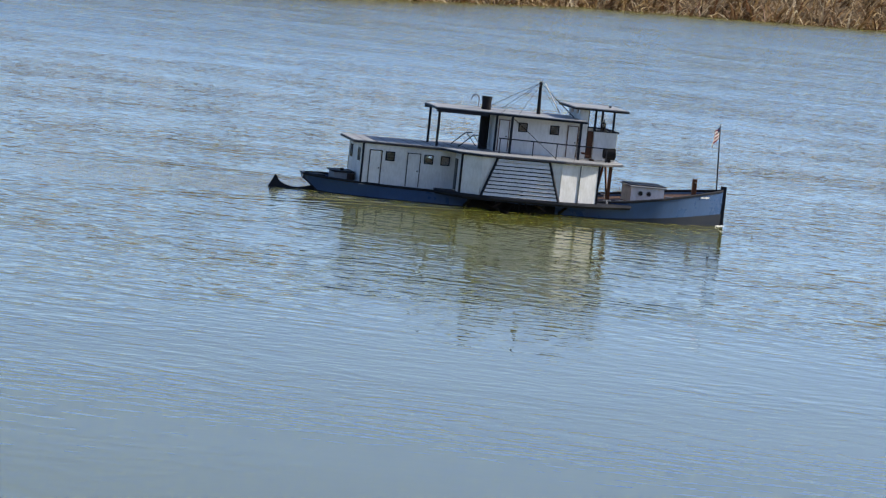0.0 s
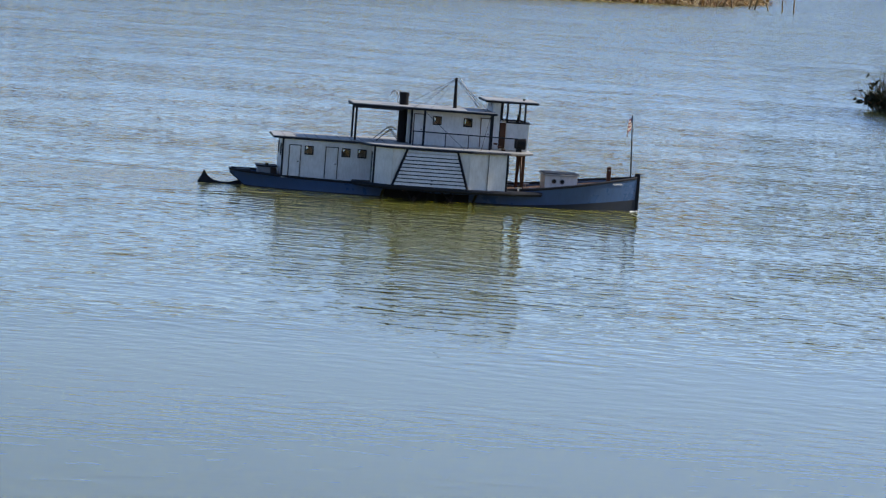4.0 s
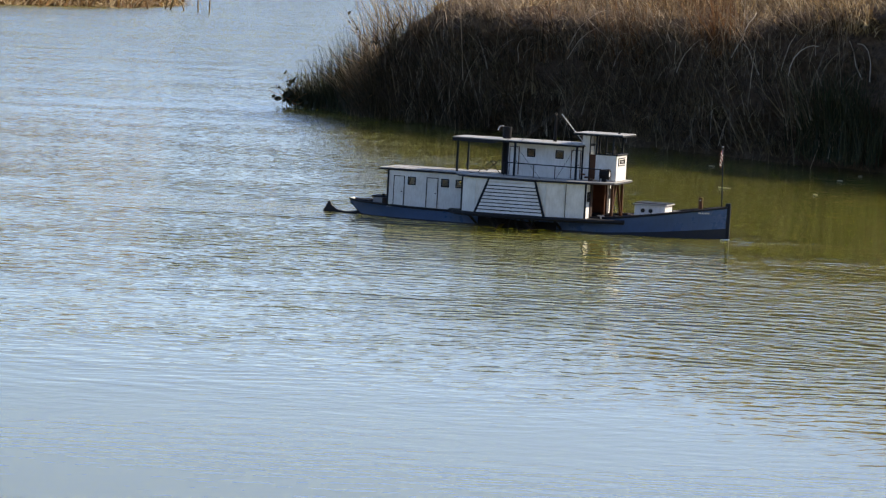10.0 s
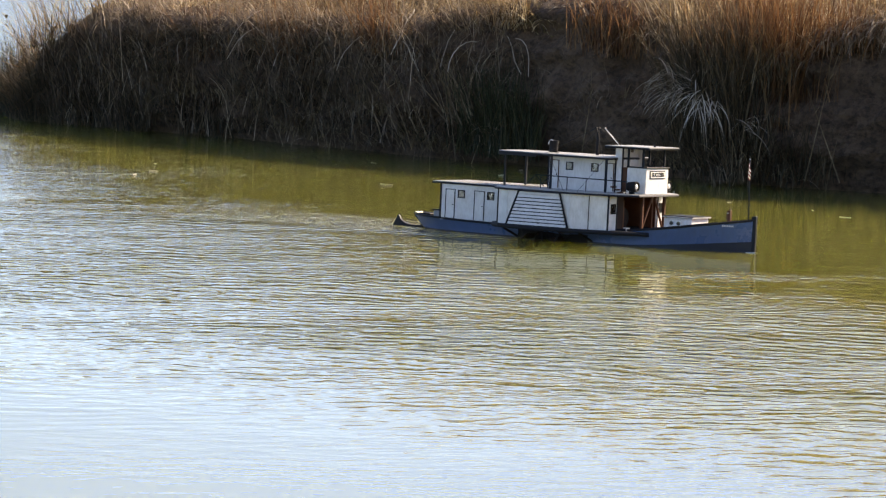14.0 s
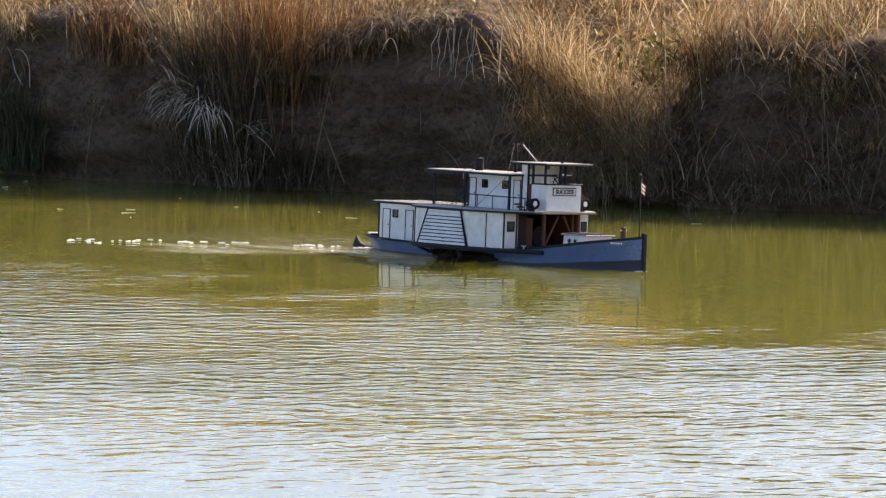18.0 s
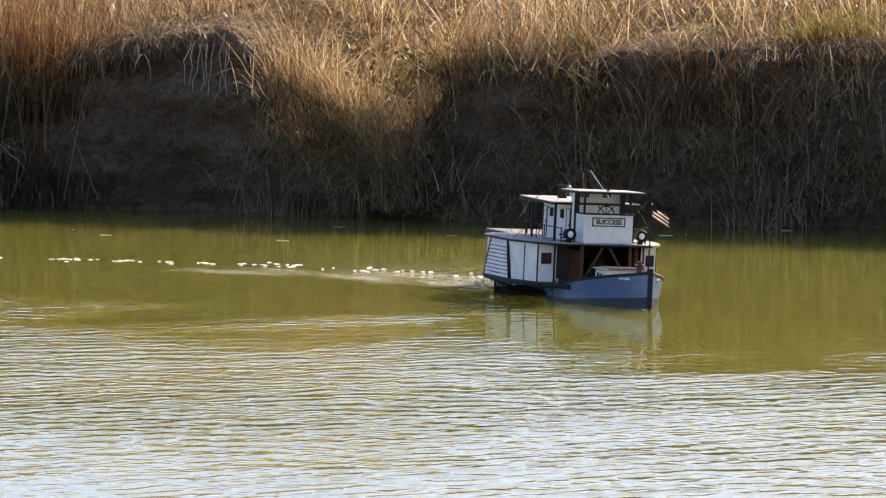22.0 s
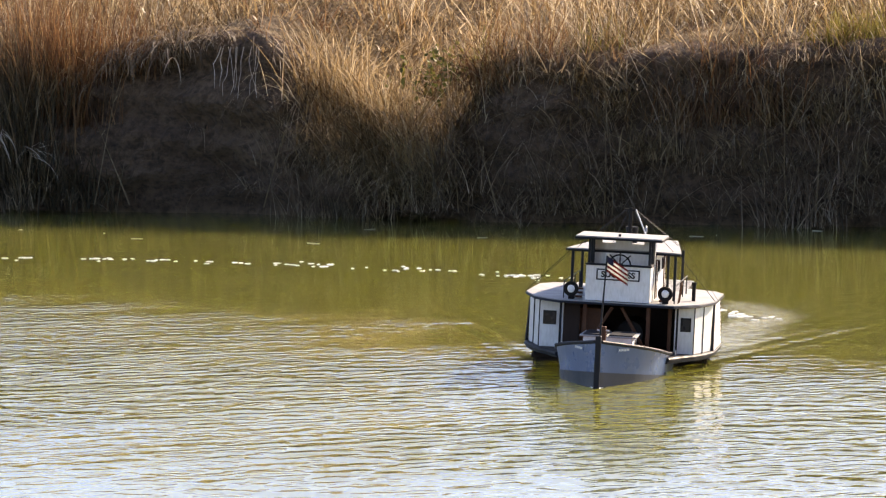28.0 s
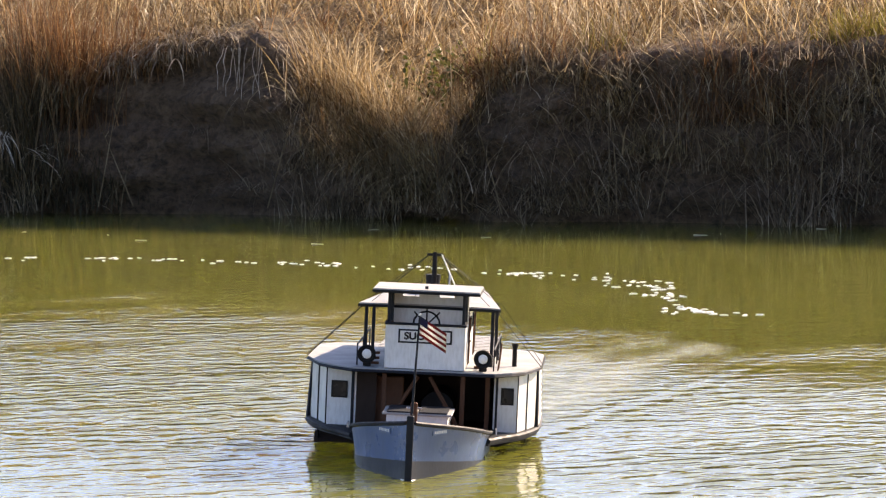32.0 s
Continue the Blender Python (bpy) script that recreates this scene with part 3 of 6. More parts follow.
def spots(n, s0, s1, in0, in1, zf=None):
    """Root places on the bank: on the top when zf is None, else at the share zf of the brow height on the face."""
    s = rng.uniform(s0, s1, n)
    inl = rng.uniform(in0, in1, n)
    out = []
    for a, b in zip(s, inl):
        h = bank_height(a)
        z = np.interp(b, [0.1, 0.4, 0.9, 1.8, 3.5, 7.0, 16], [0.95, 1.03, 1.12, 1.22, 1.35, 1.6, 2.0]) * h if zf is None else rng.uniform(*zf) * h
        p = bank_point(a, b, z - 0.02 + (rise(a, b) if zf is None else 0.0))
        out.append(tuple(p))
    return np.array(out)


TOWARD = math.atan2(-INLAND.y, -INLAND.x)
RIGHT = math.atan2(ALONG.y, ALONG.x)


def around(n, spread=1.0, centre=None):
    return rng.uniform(-math.pi, math.pi, n) if centre is None else centre + rng.normal(0, spread, n)


def tufts(name, n, per, s0, s1, in0, in1, hts, lean, curl, width, material, label, radius=0.09, zf=None, keep=None, toward=0.0, shares=(0.55, 1.25)):
    """Scattered tufts: blades fan out of each centre, each tuft with its own height, lean and fullness."""
    centres = spots(n, s0, s1, in0, in1, zf)
    if zf:
        # patchy growth over the face
        centres = centres[[noise.noise(Vector(((p - np.array(LINE_A)) @ np.array(ALONG) * 1.7, p[2] * 2.6, n * 0.01))) > rng.uniform(-0.35, 0.15) for p in centres]]
    if keep:
        along = (centres - np.array(LINE_A)) @ np.array(ALONG)
        inland = (centres - np.array(LINE_A)) @ np.array(INLAND)
        centres = centres[[rng.uniform() < keep(a, b) for a, b in zip(along, inland)]]
    n = len(centres)
    fill = np.maximum(3, (per * rng.uniform(0.35, 1.5, n)).astype(int))
    idx = np.repeat(np.arange(n), fill)
    m = len(idx)
    big = rng.uniform(*shares, n)[idx]
    off = rng.normal(0, 1, (m, 2))
    base = centres[idx].copy()
    base[:, :2] += off * radius * big[:, None]
    way = rng.uniform(-math.pi, math.pi, n)[idx]
    tilt = rng.uniform(0, 24, n)[idx]
    dx = off[:, 0] * 0.8 + np.cos(way) * tilt / 18 + rng.normal(0, 0.6, m) + toward * math.cos(TOWARD)
    dy = off[:, 1] * 0.8 + np.sin(way) * tilt / 18 + rng.normal(0, 0.6, m) + toward * math.sin(TOWARD)
    az = np.arctan2(dy, dx)
    ln = rng.uniform(*lean, m) + 10 * np.hypot(off[:, 0], off[:, 1]) + tilt * 0.5
    return blades(name, base, rng.uniform(*hts, m) * big, az, ln, rng.uniform(*curl, m), rng.uniform(*width, m), material, label, seg=5)


HOLLOW = lambda a, b: 0.10 if 5.75 < a < 7.22 or 3.55 < a < 4.75 else 1.0
DIP = lambda a, b: 0.25 if 7.2 < a < 8.25 and b < 0.9 else 0.75 if a < 4.9 and b < 1.6 else 1.0
FACE = lambda a, b: 0.08 if 5.75 < a < 7.22 or 3.55 < a < 4.75 else 0.4 if a < 5.75 else 1.0

# matted litter on the brow
N = 9000
blades("grass_litter", spots(N, -0.2, 15, 0.05, 1.2), rng.uniform(0.06, 0.26, N), around(N), rng.uniform(45, 92, N), rng.uniform(-40, 60, N), rng.uniform(0.005, 0.012, N), M_STRAW, "matted dry straw lying on the bank top")
tufts("short_grass", 600, 20, -1.0, 15, 0.1, 2.8, (0.05, 0.18), (0, 60), (10, 150), (0.006, 0.013), M_GOLD, "short golden grass covering the bank top", 0.09)
tufts("low_grass", 930, 20, -1.4, 15, 0.04, 2.6, (0.04, 0.15), (0, 60), (10, 150), (0.005, 0.012), M_DIM, "short matted old grass covering the bank top", 0.08)
tufts("dry_grass", 640, 36, -1.4, 15, 0.06, 2.4, (0.10, 0.40), (0, 34), (5, 120), (0.003, 0.008), M_GOLD, "dry golden grass tufts on top of the river bank", 0.07, keep=DIP)
tufts("rusty_grass", 260, 38, -0.5, 15, 0.06, 2.6, (0.10, 0.36), (0, 34), (5, 110), (0.003, 0.008), M_RUST, "rust-brown dry grass among the golden grass", 0.07, keep=DIP)
tufts("straw_grass", 240, 22, 0.5, 15, 0.06, 1.8, (0.12, 0.42), (0, 46), (30, 170), (0.004, 0.009), M_STRAW, "pale curling straw on the bank top", 0.08, keep=DIP)
tufts("meadow_grass", 640, 32, -0.3, 15, 2.0, 9.0, (0.25, 0.6), (0, 25), (5, 80), (0.008, 0.016), M_GOLD, "dry golden meadow behind the bank", 0.16)
tufts("point_grass", 150, 28, -1.5, 1.5, 0.8, 6.0, (0.2, 0.6), (0, 30), (5, 100), (0.006, 0.012), M_DIM, "dry grass on the back of the point", 0.12)
tufts("tall_dry_grass", 560, 24, 0.4, 15, 0.2, 3.0, (0.30, 0.90), (0, 11), (0, 45), (0.003, 0.007), M_GOLD, "tall pale dry stalks on top of the river bank", 0.10, keep=DIP)
tufts("tall_reeds", 90, 14, 1.5, 15, 0.8, 3.5, (0.7, 1.25), (0, 8), (0, 40), (0.005, 0.010), M_STRAW, "tall bleached reeds behind the bank edge", 0.12, keep=DIP)
# seed heads and dead leaves caught in the grass
N = 7000
at = spots(N, 0.2, 15, 0.02, 1.4)
at[:, 2] += rng.uniform(0.0, 0.30, N)
blades("dead_leaves", at, rng.uniform(0.02, 0.06, N), around(N), rng.uniform(0, 140, N), rng.uniform(-60, 90, N), rng.uniform(0.008, 0.020, N), M_STRAW, "crumpled pale dead leaves caught in the grass", seg=2)
tufts("edge_straw", 90, 16, 8.0, 12.5, -0.26, -0.02, (0.15, 0.5), (0, 45), (20, 130), (0.005, 0.009), M_STRAW, "pale straw standing out from the bank face", 0.06, (0.25, 1.0), None, 0.5)
tufts("dip_grass", 190, 30, 7.16, 8.4, 0.12, 2.6, (0.08, 0.26), (0, 45), (10, 130), (0.005, 0.012), M_GOLD, "short golden grass in the dip of the bank", 0.09)
tufts("brow_cap", 46, 30, 5.85, 7.05, -0.06, 0.12, (0.10, 0.26), (20, 80), (30, 140), (0.004, 0.009), M_DIM, "matted dead grass over the hollow", 0.07, (0.93, 1.03), None, 0.5)
# old grass down the shaded face, thin over the bare hollows
tufts("bank_grass", 1000, 28, -1.8, 15, -0.10, 0.10, (0.10, 0.36), (5, 50), (20, 140), (0.003, 0.006), M_DIM, "old grey grass hanging over the shaded bank face", 0.06, (0.05, 1.0), FACE, 0.8)
tufts("bank_straw", 240, 13, -1.6, 15, -0.12, 0.05, (0.14, 0.45), (0, 60), (0, 130), (0.003, 0.005), M_STRAW, "loose straw over the shaded bank face", 0.07, (0.05, 1.0), HOLLOW, 0.6)
# the shade near the point is put into these tufts' darker colour
tufts("shade_toned_face_grass", 230, 30, -1.7, 3.5, -0.10, 0.06, (0.14, 0.42), (0, 55), (10, 110), (0.003, 0.007), M_RUSH_SHADE, "dead grass down the shaded face near the point, shade put into its dark colour", 0.08, (0.08, 0.9), None, 0.5)
tufts("shade_toned_brow_grass", 170, 40, -1.8, 3.3, -0.08, 0.08, (0.14, 0.40), (0, 40), (5, 90), (0.003, 0.007), M_RUSH_SHADE, "dead grass over the brow near the point, coloured dark for shade", 0.09, (0.35, 0.82), None, 0.4)

# thin pale stems standing in front of the shaded face, and strands that droop from the brow
tufts("shade_stems", 110, 13, 7.1, 11.6, -0.30, -0.02, (0.22, 0.75), (0, 18), (0, 70), (0.002, 0.005), M_DIM, "thin pale stems standing before the shaded bank", 0.05, (0.0, 0.55))
N = 900
at = spots(N, -1.4, 3.5, -0.24, -0.02, (0.0, 0.8))
blades("brown_stems", at, rng.uniform(0.2, 0.6, N), around(N), rng.uniform(0, 26, N), rng.uniform(0, 90, N), rng.uniform(0.003, 0.006, N), M_DIM, "thin brown stems before the shaded bank", seg=5)
N = 800
at = spots(N, -1.2, 11.6, -0.14, 0.02, (0.55, 1.0))
at = at[[HOLLOW(*((p - np.array(LINE_A)) @ np.array(v) for v in (ALONG, INLAND))) > rng.uniform() for p in at]]
N = len(at)
blades("hanging_strands", at, rng.uniform(0.12, 0.42, N), around(N, 0.9, TOWARD), rng.uniform(60, 120, N), rng.uniform(20, 80, N), rng.uniform(0.003, 0.006, N), M_STRAW, "dry strands hanging down over the bank face", seg=5)

# tussocks, clumps and bushes that stand out along the bank


def clump(name, s, inl, z, n, spread, hts, lean, curl, width, material, label, centre=None, cspread=1.0, category="grass tuft"):
    """One tuft that shares a root: upright stems and curling leaves."""
    top = tagged(new(name), label, category)
    top.location = bank_point(s, inl, z)
    for kind, share, lf, cf, wf in (("straw", 0.35, 0.5, 0.35, 0.7), ("foliage", 0.65, 1.0, 1.0, 1.0)):
        k = max(1, int(n * share))
        ss = s + rng.normal(0, spread, k)
        ii = inl + rng.normal(0, 0.05, k)
        base = np.array([tuple(bank_point(a, b, z + rng.uniform(-0.06, 0.04)) - top.location) for a, b in zip(ss, ii)])
        az = around(k) if centre is None else around(k, cspread, centre)
        ob = blades(kind, base, rng.uniform(*hts, k) * (1.1 if lf < 1 else 1.0), az, rng.uniform(*lean, k) * lf, rng.uniform(*curl, k) * cf, rng.uniform(*width, k) * wf, material, "", "", seg=5)
        ob.parent = top
    return top


# long golden tussock that hangs down the face
for s, z, n in ((7.46, 0.76, 220), (7.60, 0.64, 380), (7.76, 0.54, 420), (7.92, 0.44, 380), (8.06, 0.40, 320)):
    clump("golden_tussock", s, -0.30, z - 0.04, n, 0.11, (0.20, 0.60), (0, 40), (20, 130), (0.003, 0.008), M_GOLD, "long golden tussock hanging over the bank", TOWARD - 0.1, 1.2)
for s, z, n in ((7.50, 0.46, 160), (7.62, 0.38, 260), (7.8, 0.30, 300), (7.92, 0.16, 200), (8.1, 0.26, 240)):
    clump("hanging_tussock", s, -0.30, z, n, 0.13, (0.2, 0.45), (10, 60), (60, 140), (0.004, 0.009), M_STRAW, "faded grass tuft drooping to the water", TOWARD, 1.0)
# tall reed clump: coloured dull brown for shade on one side, rust on the other
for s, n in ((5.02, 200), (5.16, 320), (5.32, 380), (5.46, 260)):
    clump("shaded_reed_clump", s, -0.08, 0.26, n, 0.09, (0.45, 1.0), (0, 20), (0, 50), (0.004, 0.009), M_RUSH_SHADE, "tall reed clump on the bank, coloured dull dark brown for its shaded side", TOWARD, 2.0)
for s, n in ((5.34, 240), (5.52, 420), (5.72, 260)):
    clump("rusty_reed_clump", s, 0.05, 0.40, n, 0.12, (0.6, 1.15), (0, 18), (0, 45), (0.004, 0.009), M_RUST, "tall rust-brown reed clump on the bank")
# foot of the clump: its shade is put into the blades' dark colour
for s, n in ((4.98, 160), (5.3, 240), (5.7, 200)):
    clump("shaded_reed_foot", s, -0.02, 0.06, n, 0.14, (0.25, 0.5), (0, 30), (10, 90), (0.004, 0.009), M_RUSH_SHADE, "matted reeds at the clump's foot, coloured dark for the shade there", TOWARD, 1.4)
# pale leaves of the reed clump, arching out and drooping to the water
for s, z, n, c, cs, h, ln, cu in ((5.12, 0.66, 12, RIGHT + 3.1, 0.3, (0.14, 0.26), (20, 60), (70, 120)), (5.18, 0.60, 30, RIGHT + 3.1, 0.35, (0.22, 0.36), (50, 75), (75, 120)), (5.18, 0.54, 26, RIGHT + 3.3, 0.4, (0.18, 0.34), (60, 85), (60, 100)),
                                  (5.30, 0.58, 18, TOWARD - 0.2, 0.5, (0.16, 0.30), (70, 100), (50, 90)), (5.36, 0.52, 26, TOWARD + 0.3, 0.7, (0.18, 0.34), (90, 125), (25, 60)), (5.46, 0.50, 16, TOWARD + 0.9, 0.7, (0.16, 0.30), (80, 120), (30, 60)), (5.66, 0.40, 12, RIGHT, 0.6, (0.14, 0.28), (60, 100), (40, 80))):
    top = tagged(new("pale_reed"), "pale dead reed leaves drooping towards the water", "grass tuft")
    top.location = bank_point(s, -0.36, z)
    n = n * 3 // 2
    base = np.array([(*(ALONG * rng.normal(0, 0.035) - INLAND * rng.uniform(0, 0.05)).xy, rng.normal(0, 0.03)) for q in range(n)])
    for kind, a, b in (("leaf", 0, n * 2 // 3), ("dead_tip", n * 2 // 3, n)):
        k = b - a
        blades(kind, base[a:b], rng.uniform(*h, k) * (1.0 if a == 0 else 0.6), around(k, cs if a == 0 else 1.2, c), rng.uniform(*ln, k), rng.uniform(*cu, k), rng.uniform(0.003, 0.006, k), M_PALE if a == 0 else M_STRAW, "", "", seg=6).parent = top
# green rushes
for s, n in ((3.22, 220), (3.36, 280), (3.52, 260), (3.68, 140)):
    clump("green_rush", s, -0.14, 0.10, n, 0.08, (0.3, 0.62), (0, 20), (0, 45), (0.004, 0.008), M_GREEN, "dull green rushes at the foot of the bank")
for s, z, n in ((3.08, 0.34, 16), (3.16, 0.30, 22), (3.24, 0.34, 16)):
    clump("pale_rush_fan", s, -0.24, z, n, 0.05, (0.28, 0.5), (14, 46), (0, 22), (0.006, 0.010), M_STRAW, "pale dead rush blades leaning out beside the green ones", RIGHT + math.pi, 0.35)
for s, n in ((7.35, 240), (7.6, 200), (10.3, 200)):
    clump("grey_rush", s, -0.10, 0.02, n, 0.12, (0.2, 0.42), (0, 40), (10, 80), (0.004, 0.008), M_DIM, "faded grey rushes at the foot of the bank")
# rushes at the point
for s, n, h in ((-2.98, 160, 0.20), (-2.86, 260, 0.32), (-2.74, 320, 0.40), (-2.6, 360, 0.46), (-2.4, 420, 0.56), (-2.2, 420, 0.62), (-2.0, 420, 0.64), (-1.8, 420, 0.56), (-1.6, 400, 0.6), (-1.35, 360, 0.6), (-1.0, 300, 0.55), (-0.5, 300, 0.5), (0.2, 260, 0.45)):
    clump("point_rush", s, 0.04, 0.03, n, 0.12, (h * 0.45, h * 1.12), (0, 42), (0, 50), (0.004, 0.008), M_DARKGREEN if s < -2.3 else M_RUSH_SHADE, "dark rushes at the bank's point")
for s, z, n in ((-1.75, 0.45, 60), (-1.6, 0.6, 70), (-1.45, 0.7, 70), (-1.1, 0.75, 60)):
    clump("dry_spray", s, 0.0, z, n, 0.12, (0.35, 0.7), (10, 60), (10, 60), (0.003, 0.006), M_STRAW, "thin dry stems arching over the point", RIGHT + math.pi, 0.7)
# bright grass
for s, n in ((10.42, 220), (10.58, 260), (10.74, 200)):
    clump("yellow_green_grass", s, 0.22, 0.92, n, 0.10, (0.15, 0.34), (0, 22), (10, 60), (0.004, 0.009), M_LIME, "yellow-green grass tuft on the bank top")
for s, z, n in ((9.0, 0.9, 70), (9.15, 0.86, 60), (3.7, 0.8, 60), (8.3, 0.85, 60)):
    clump("green_tuft", s, 0.2, z, n, 0.06, (0.12, 0.3), (0, 40), (20, 80), (0.006, 0.012), M_LIME, "small green tuft in dry grass")
for s, z, n in ((9.7, 0.6, 260), (9.95, 0.62, 280), (0.3, 0.55, 240), (1.2, 0.6, 240), (2.2, 0.72, 200), (4.3, 0.78, 220), (6.0, 0.85, 160), (8.7, 0.8, 160)):
    clump("rusty_tuft", s, 0.0, z, n, 0.15, (0.25, 0.55), (0, 28), (5, 60), (0.003, 0.008), M_RUST, "rust-brown dry tuft on the bank")
# mixed tufts where the dip climbs back to the brow
for s, z, n, mat in ((8.34, 0.62, 110, M_GOLD), (8.42, 0.78, 150, M_RUST), (8.54, 0.84, 120, M_GOLD), (8.70, 0.90, 130, M_DIM)):
    clump("dip_tuft", s, -0.06, z, n, 0.08, (0.18, 0.46), (5, 50), (20, 110), (0.003, 0.007), mat, "mixed rusty and straw tuft at the edge of the dip", TOWARD, 1.5)
# straw tufts that spill over the brow and down the face
for k in range(30):
    s = -0.2 + 11.6 * k / 29 + rng.normal(0, 0.1)
    if 5.7 < s < 7.0 or 3.5 < s < 4.7:
        continue
    clump("brow_tuft", s, -0.02, bank_height(s) * rng.uniform(0.55, 1.0), int(rng.integers(110, 210)), 0.12, (0.16, 0.42), (5, 60), (30, 130), (0.003, 0.008), M_DIM if s < 3.4 else M_STRAW if k % 3 else M_GOLD, "straw tuft spilling over the bank edge", TOWARD, 1.1)
for k in range(34):
    s = 0.2 + 11.0 * k / 33 + rng.normal(0, 0.1)
    if 5.75 < s < 7.0 or 3.5 < s < 4.7:
        continue
    clump("foot_tuft", s, -0.08, bank_height(s) * rng.uniform(0.05, 0.42), int(rng.integers(90, 170)), 0.12, (0.12, 0.34), (0, 60), (20, 140), (0.002, 0.006), M_DIM if k % 2 else M_STRAW, "dull grass tuft low on the shaded bank", TOWARD, 1.3)
tufts("levee_grass", 420, 30, -1.0, 4.5, 2.2, 8.0, (0.3, 0.8), (0, 25), (5, 80), (0.010, 0.020), M_GOLD, "tall dry golden grass on the low levee", 0.2)


def tapered(bm, pts, r0, r1):
    for i, (a, b) in enumerate(zip(pts, pts[1:])):
        f0, f1 = i / (len(pts) - 1), (i + 1) / (len(pts) - 1)
        rod(bm, a, b, r0 + (r1 - r0) * f0, 5, r0 + (r1 - r0) * f1)


# single stalks against the bank
STALKS = ((7.9, 0.95, 0.02), (8.35, 0.9, -0.1), (9.2, 1.0, 0.06), (9.25, 0.8, -0.05), (10.25, 0.95, -0.16), (10.4, 0.9, 0.12), (10.6, 0.8, 0.1), (7.0, 0.9, 0.25), (5.9, 0.85, 0.2), (5.45, 1.1, -0.05),
          (9.5, 0.7, 0.3), (8.6, 0.6, -0.3), (6.1, 0.6, -0.35), (4.2, 0.6, 0.3), (2.5, 0.6, -0.4), (1.6, 0.55, 0.35), (2.68, 0.62, -0.55), (2.74, 0.6, -0.5), (2.82, 0.55, -0.52), (2.9, 0.5, -0.6))
for s, h, a in STALKS:
    p = bank_point(s, -0.14, 0.06)
    pts = [p]
    d = Vector((0, 0, 1)) + ALONG * a
    for i in range(4):
        d = (d + ALONG * rng.normal(0, 0.05) - INLAND * 0.02).normalized()
        pts.append(pts[-1] + d * h / 4)
    bm = B()
    tapered(bm, pts, 0.0042, 0.002)
    for i in (2, 3):
        tip = pts[i] + ALONG * rng.normal(0, 0.07) + Vector((0, 0, 0.03))
        tapered(bm, [pts[i], (pts[i] + tip) / 2 + Vector((0, 0, 0.02)), tip], 0.003, 0.001)
    tagged(part("reed_stalk", bm, M_STRAW, None), "single bare reed stalk against the bank", "reed", group="reed stalks on the bank")

# bare pale twigs that curl down from the brow
for k in range(15):
    s = rng.uniform(-0.6, 3.6)
    p = bank_point(s, -0.06, bank_height(s) * rng.uniform(0.75, 1.05))
    d = Vector((0, 0, rng.uniform(-0.3, 0.8))) - INLAND * 0.8 + ALONG * rng.normal(0.3, 1.2)
    pts = [p - d.normalized() * 0.1]
    for i in range(7):
        d = (d.normalized() + Vector((0, 0, -0.28)) + ALONG * rng.normal(0, 0.22)).normalized()
        pts.append(pts[-1] + d * rng.uniform(0.03, 0.075))
    bm = B()
    tube(bm, pts, 0.0032, 5)
    tagged(part("curling_twig", bm, M_PALE, None), "thin bleached twig curling over the bank edge", "twig", group="twigs on the bank edge")

# roots that hang from the overhang of the hollow
for k in range(10):
    s = 6.66 + rng.uniform(0, 0.3)
    pts = [bank_point(s, -0.06, 1.0)]
    for i in range(4):
        pts.append(pts[-1] + Vector((rng.normal(0, 0.012), rng.normal(0, 0.012), -rng.uniform(0.04, 0.09))) - INLAND * 0.014)
    bm = B()
    tapered(bm, pts, 0.0032, 0.001)
    tagged(part("hanging_root", bm, M_PALE, None), "thin bleached root hanging from the bank edge", "root", group="roots under the bank edge")


def twig_bush(name, s, inl, z, n, reach, leaf, count, material, label):
    """A small bush: stems with a scatter of flat leaves."""
    top = tagged(new(name), label, "bush")
    top.location = bank_point(s, inl, z)
    bm = B()
    tips = []
    for k in range(n):
        d = Vector((rng.normal(), rng.normal(), abs(rng.normal()) * 0.8 + 0.1)).normalized()
        p = Vector((0, 0, 0))
        pts = [p.copy()]
        for i in range(4):
            d = (d + Vector((rng.normal(0, 0.25), rng.normal(0, 0.25), rng.normal(0, 0.2)))).normalized()
            p = p + d * reach / 4
            pts.append(p.copy())
            tips.append(p.copy())
        tapered(bm, pts, 0.004, 0.0015)
    part("stem", bm, M_RUST, top)
    bm = B()
    for k in range(count):
        c = tips[int(rng.integers(len(tips)))] + Vector(rng.normal(0, 0.02, 3))
        m = Matrix.Translation(c) @ Euler(rng.uniform(-1.4, 1.4, 3)).to_matrix().to_4x4()
        r = leaf * rng.uniform(0.6, 1.3)
        vs = [bm.verts.new(m @ Vector(q)) for q in ((-r, 0, 0), (-r * 0.3, -r * 0.6, r * 0.1), (r * 0.5, -r * 0.5, 0.12 * r), (r, 0, 0), (r * 0.5, r * 0.5, 0.12 * r), (-r * 0.3, r * 0.6, r * 0.1))]
        bm.faces.new((vs[0], vs[1], vs[2], vs[3]))
        bm.faces.new((vs[0], vs[3], vs[4], vs[5]))
    tagged(part("foliage", bm, material, top, "small leaves"), kind="stuff")
    return top


twig_bush("bramble_bush", 8.12, -0.05, 0.70, 16, 0.30, 0.016, 200, M_LEAF, "small yellow-green bramble on the bank edge")
twig_bush("bramble_bush", 8.32, -0.02, 0.85, 9, 0.22, 0.016, 110, M_LEAF, "small yellow-green bramble on the bank edge")
twig_bush("leafy_spray", -3.02, -0.06, 0.05, 18, 0.22, 0.030, 80, M_DARKLEAF, "dark leafy spray over the water at the point")
twig_bush("thorn_bush", -1.75, 0.1, 0.35, 26, 0.5, 0.012, 160, M_DARKLEAF, "dark bare thorn bush at the point")

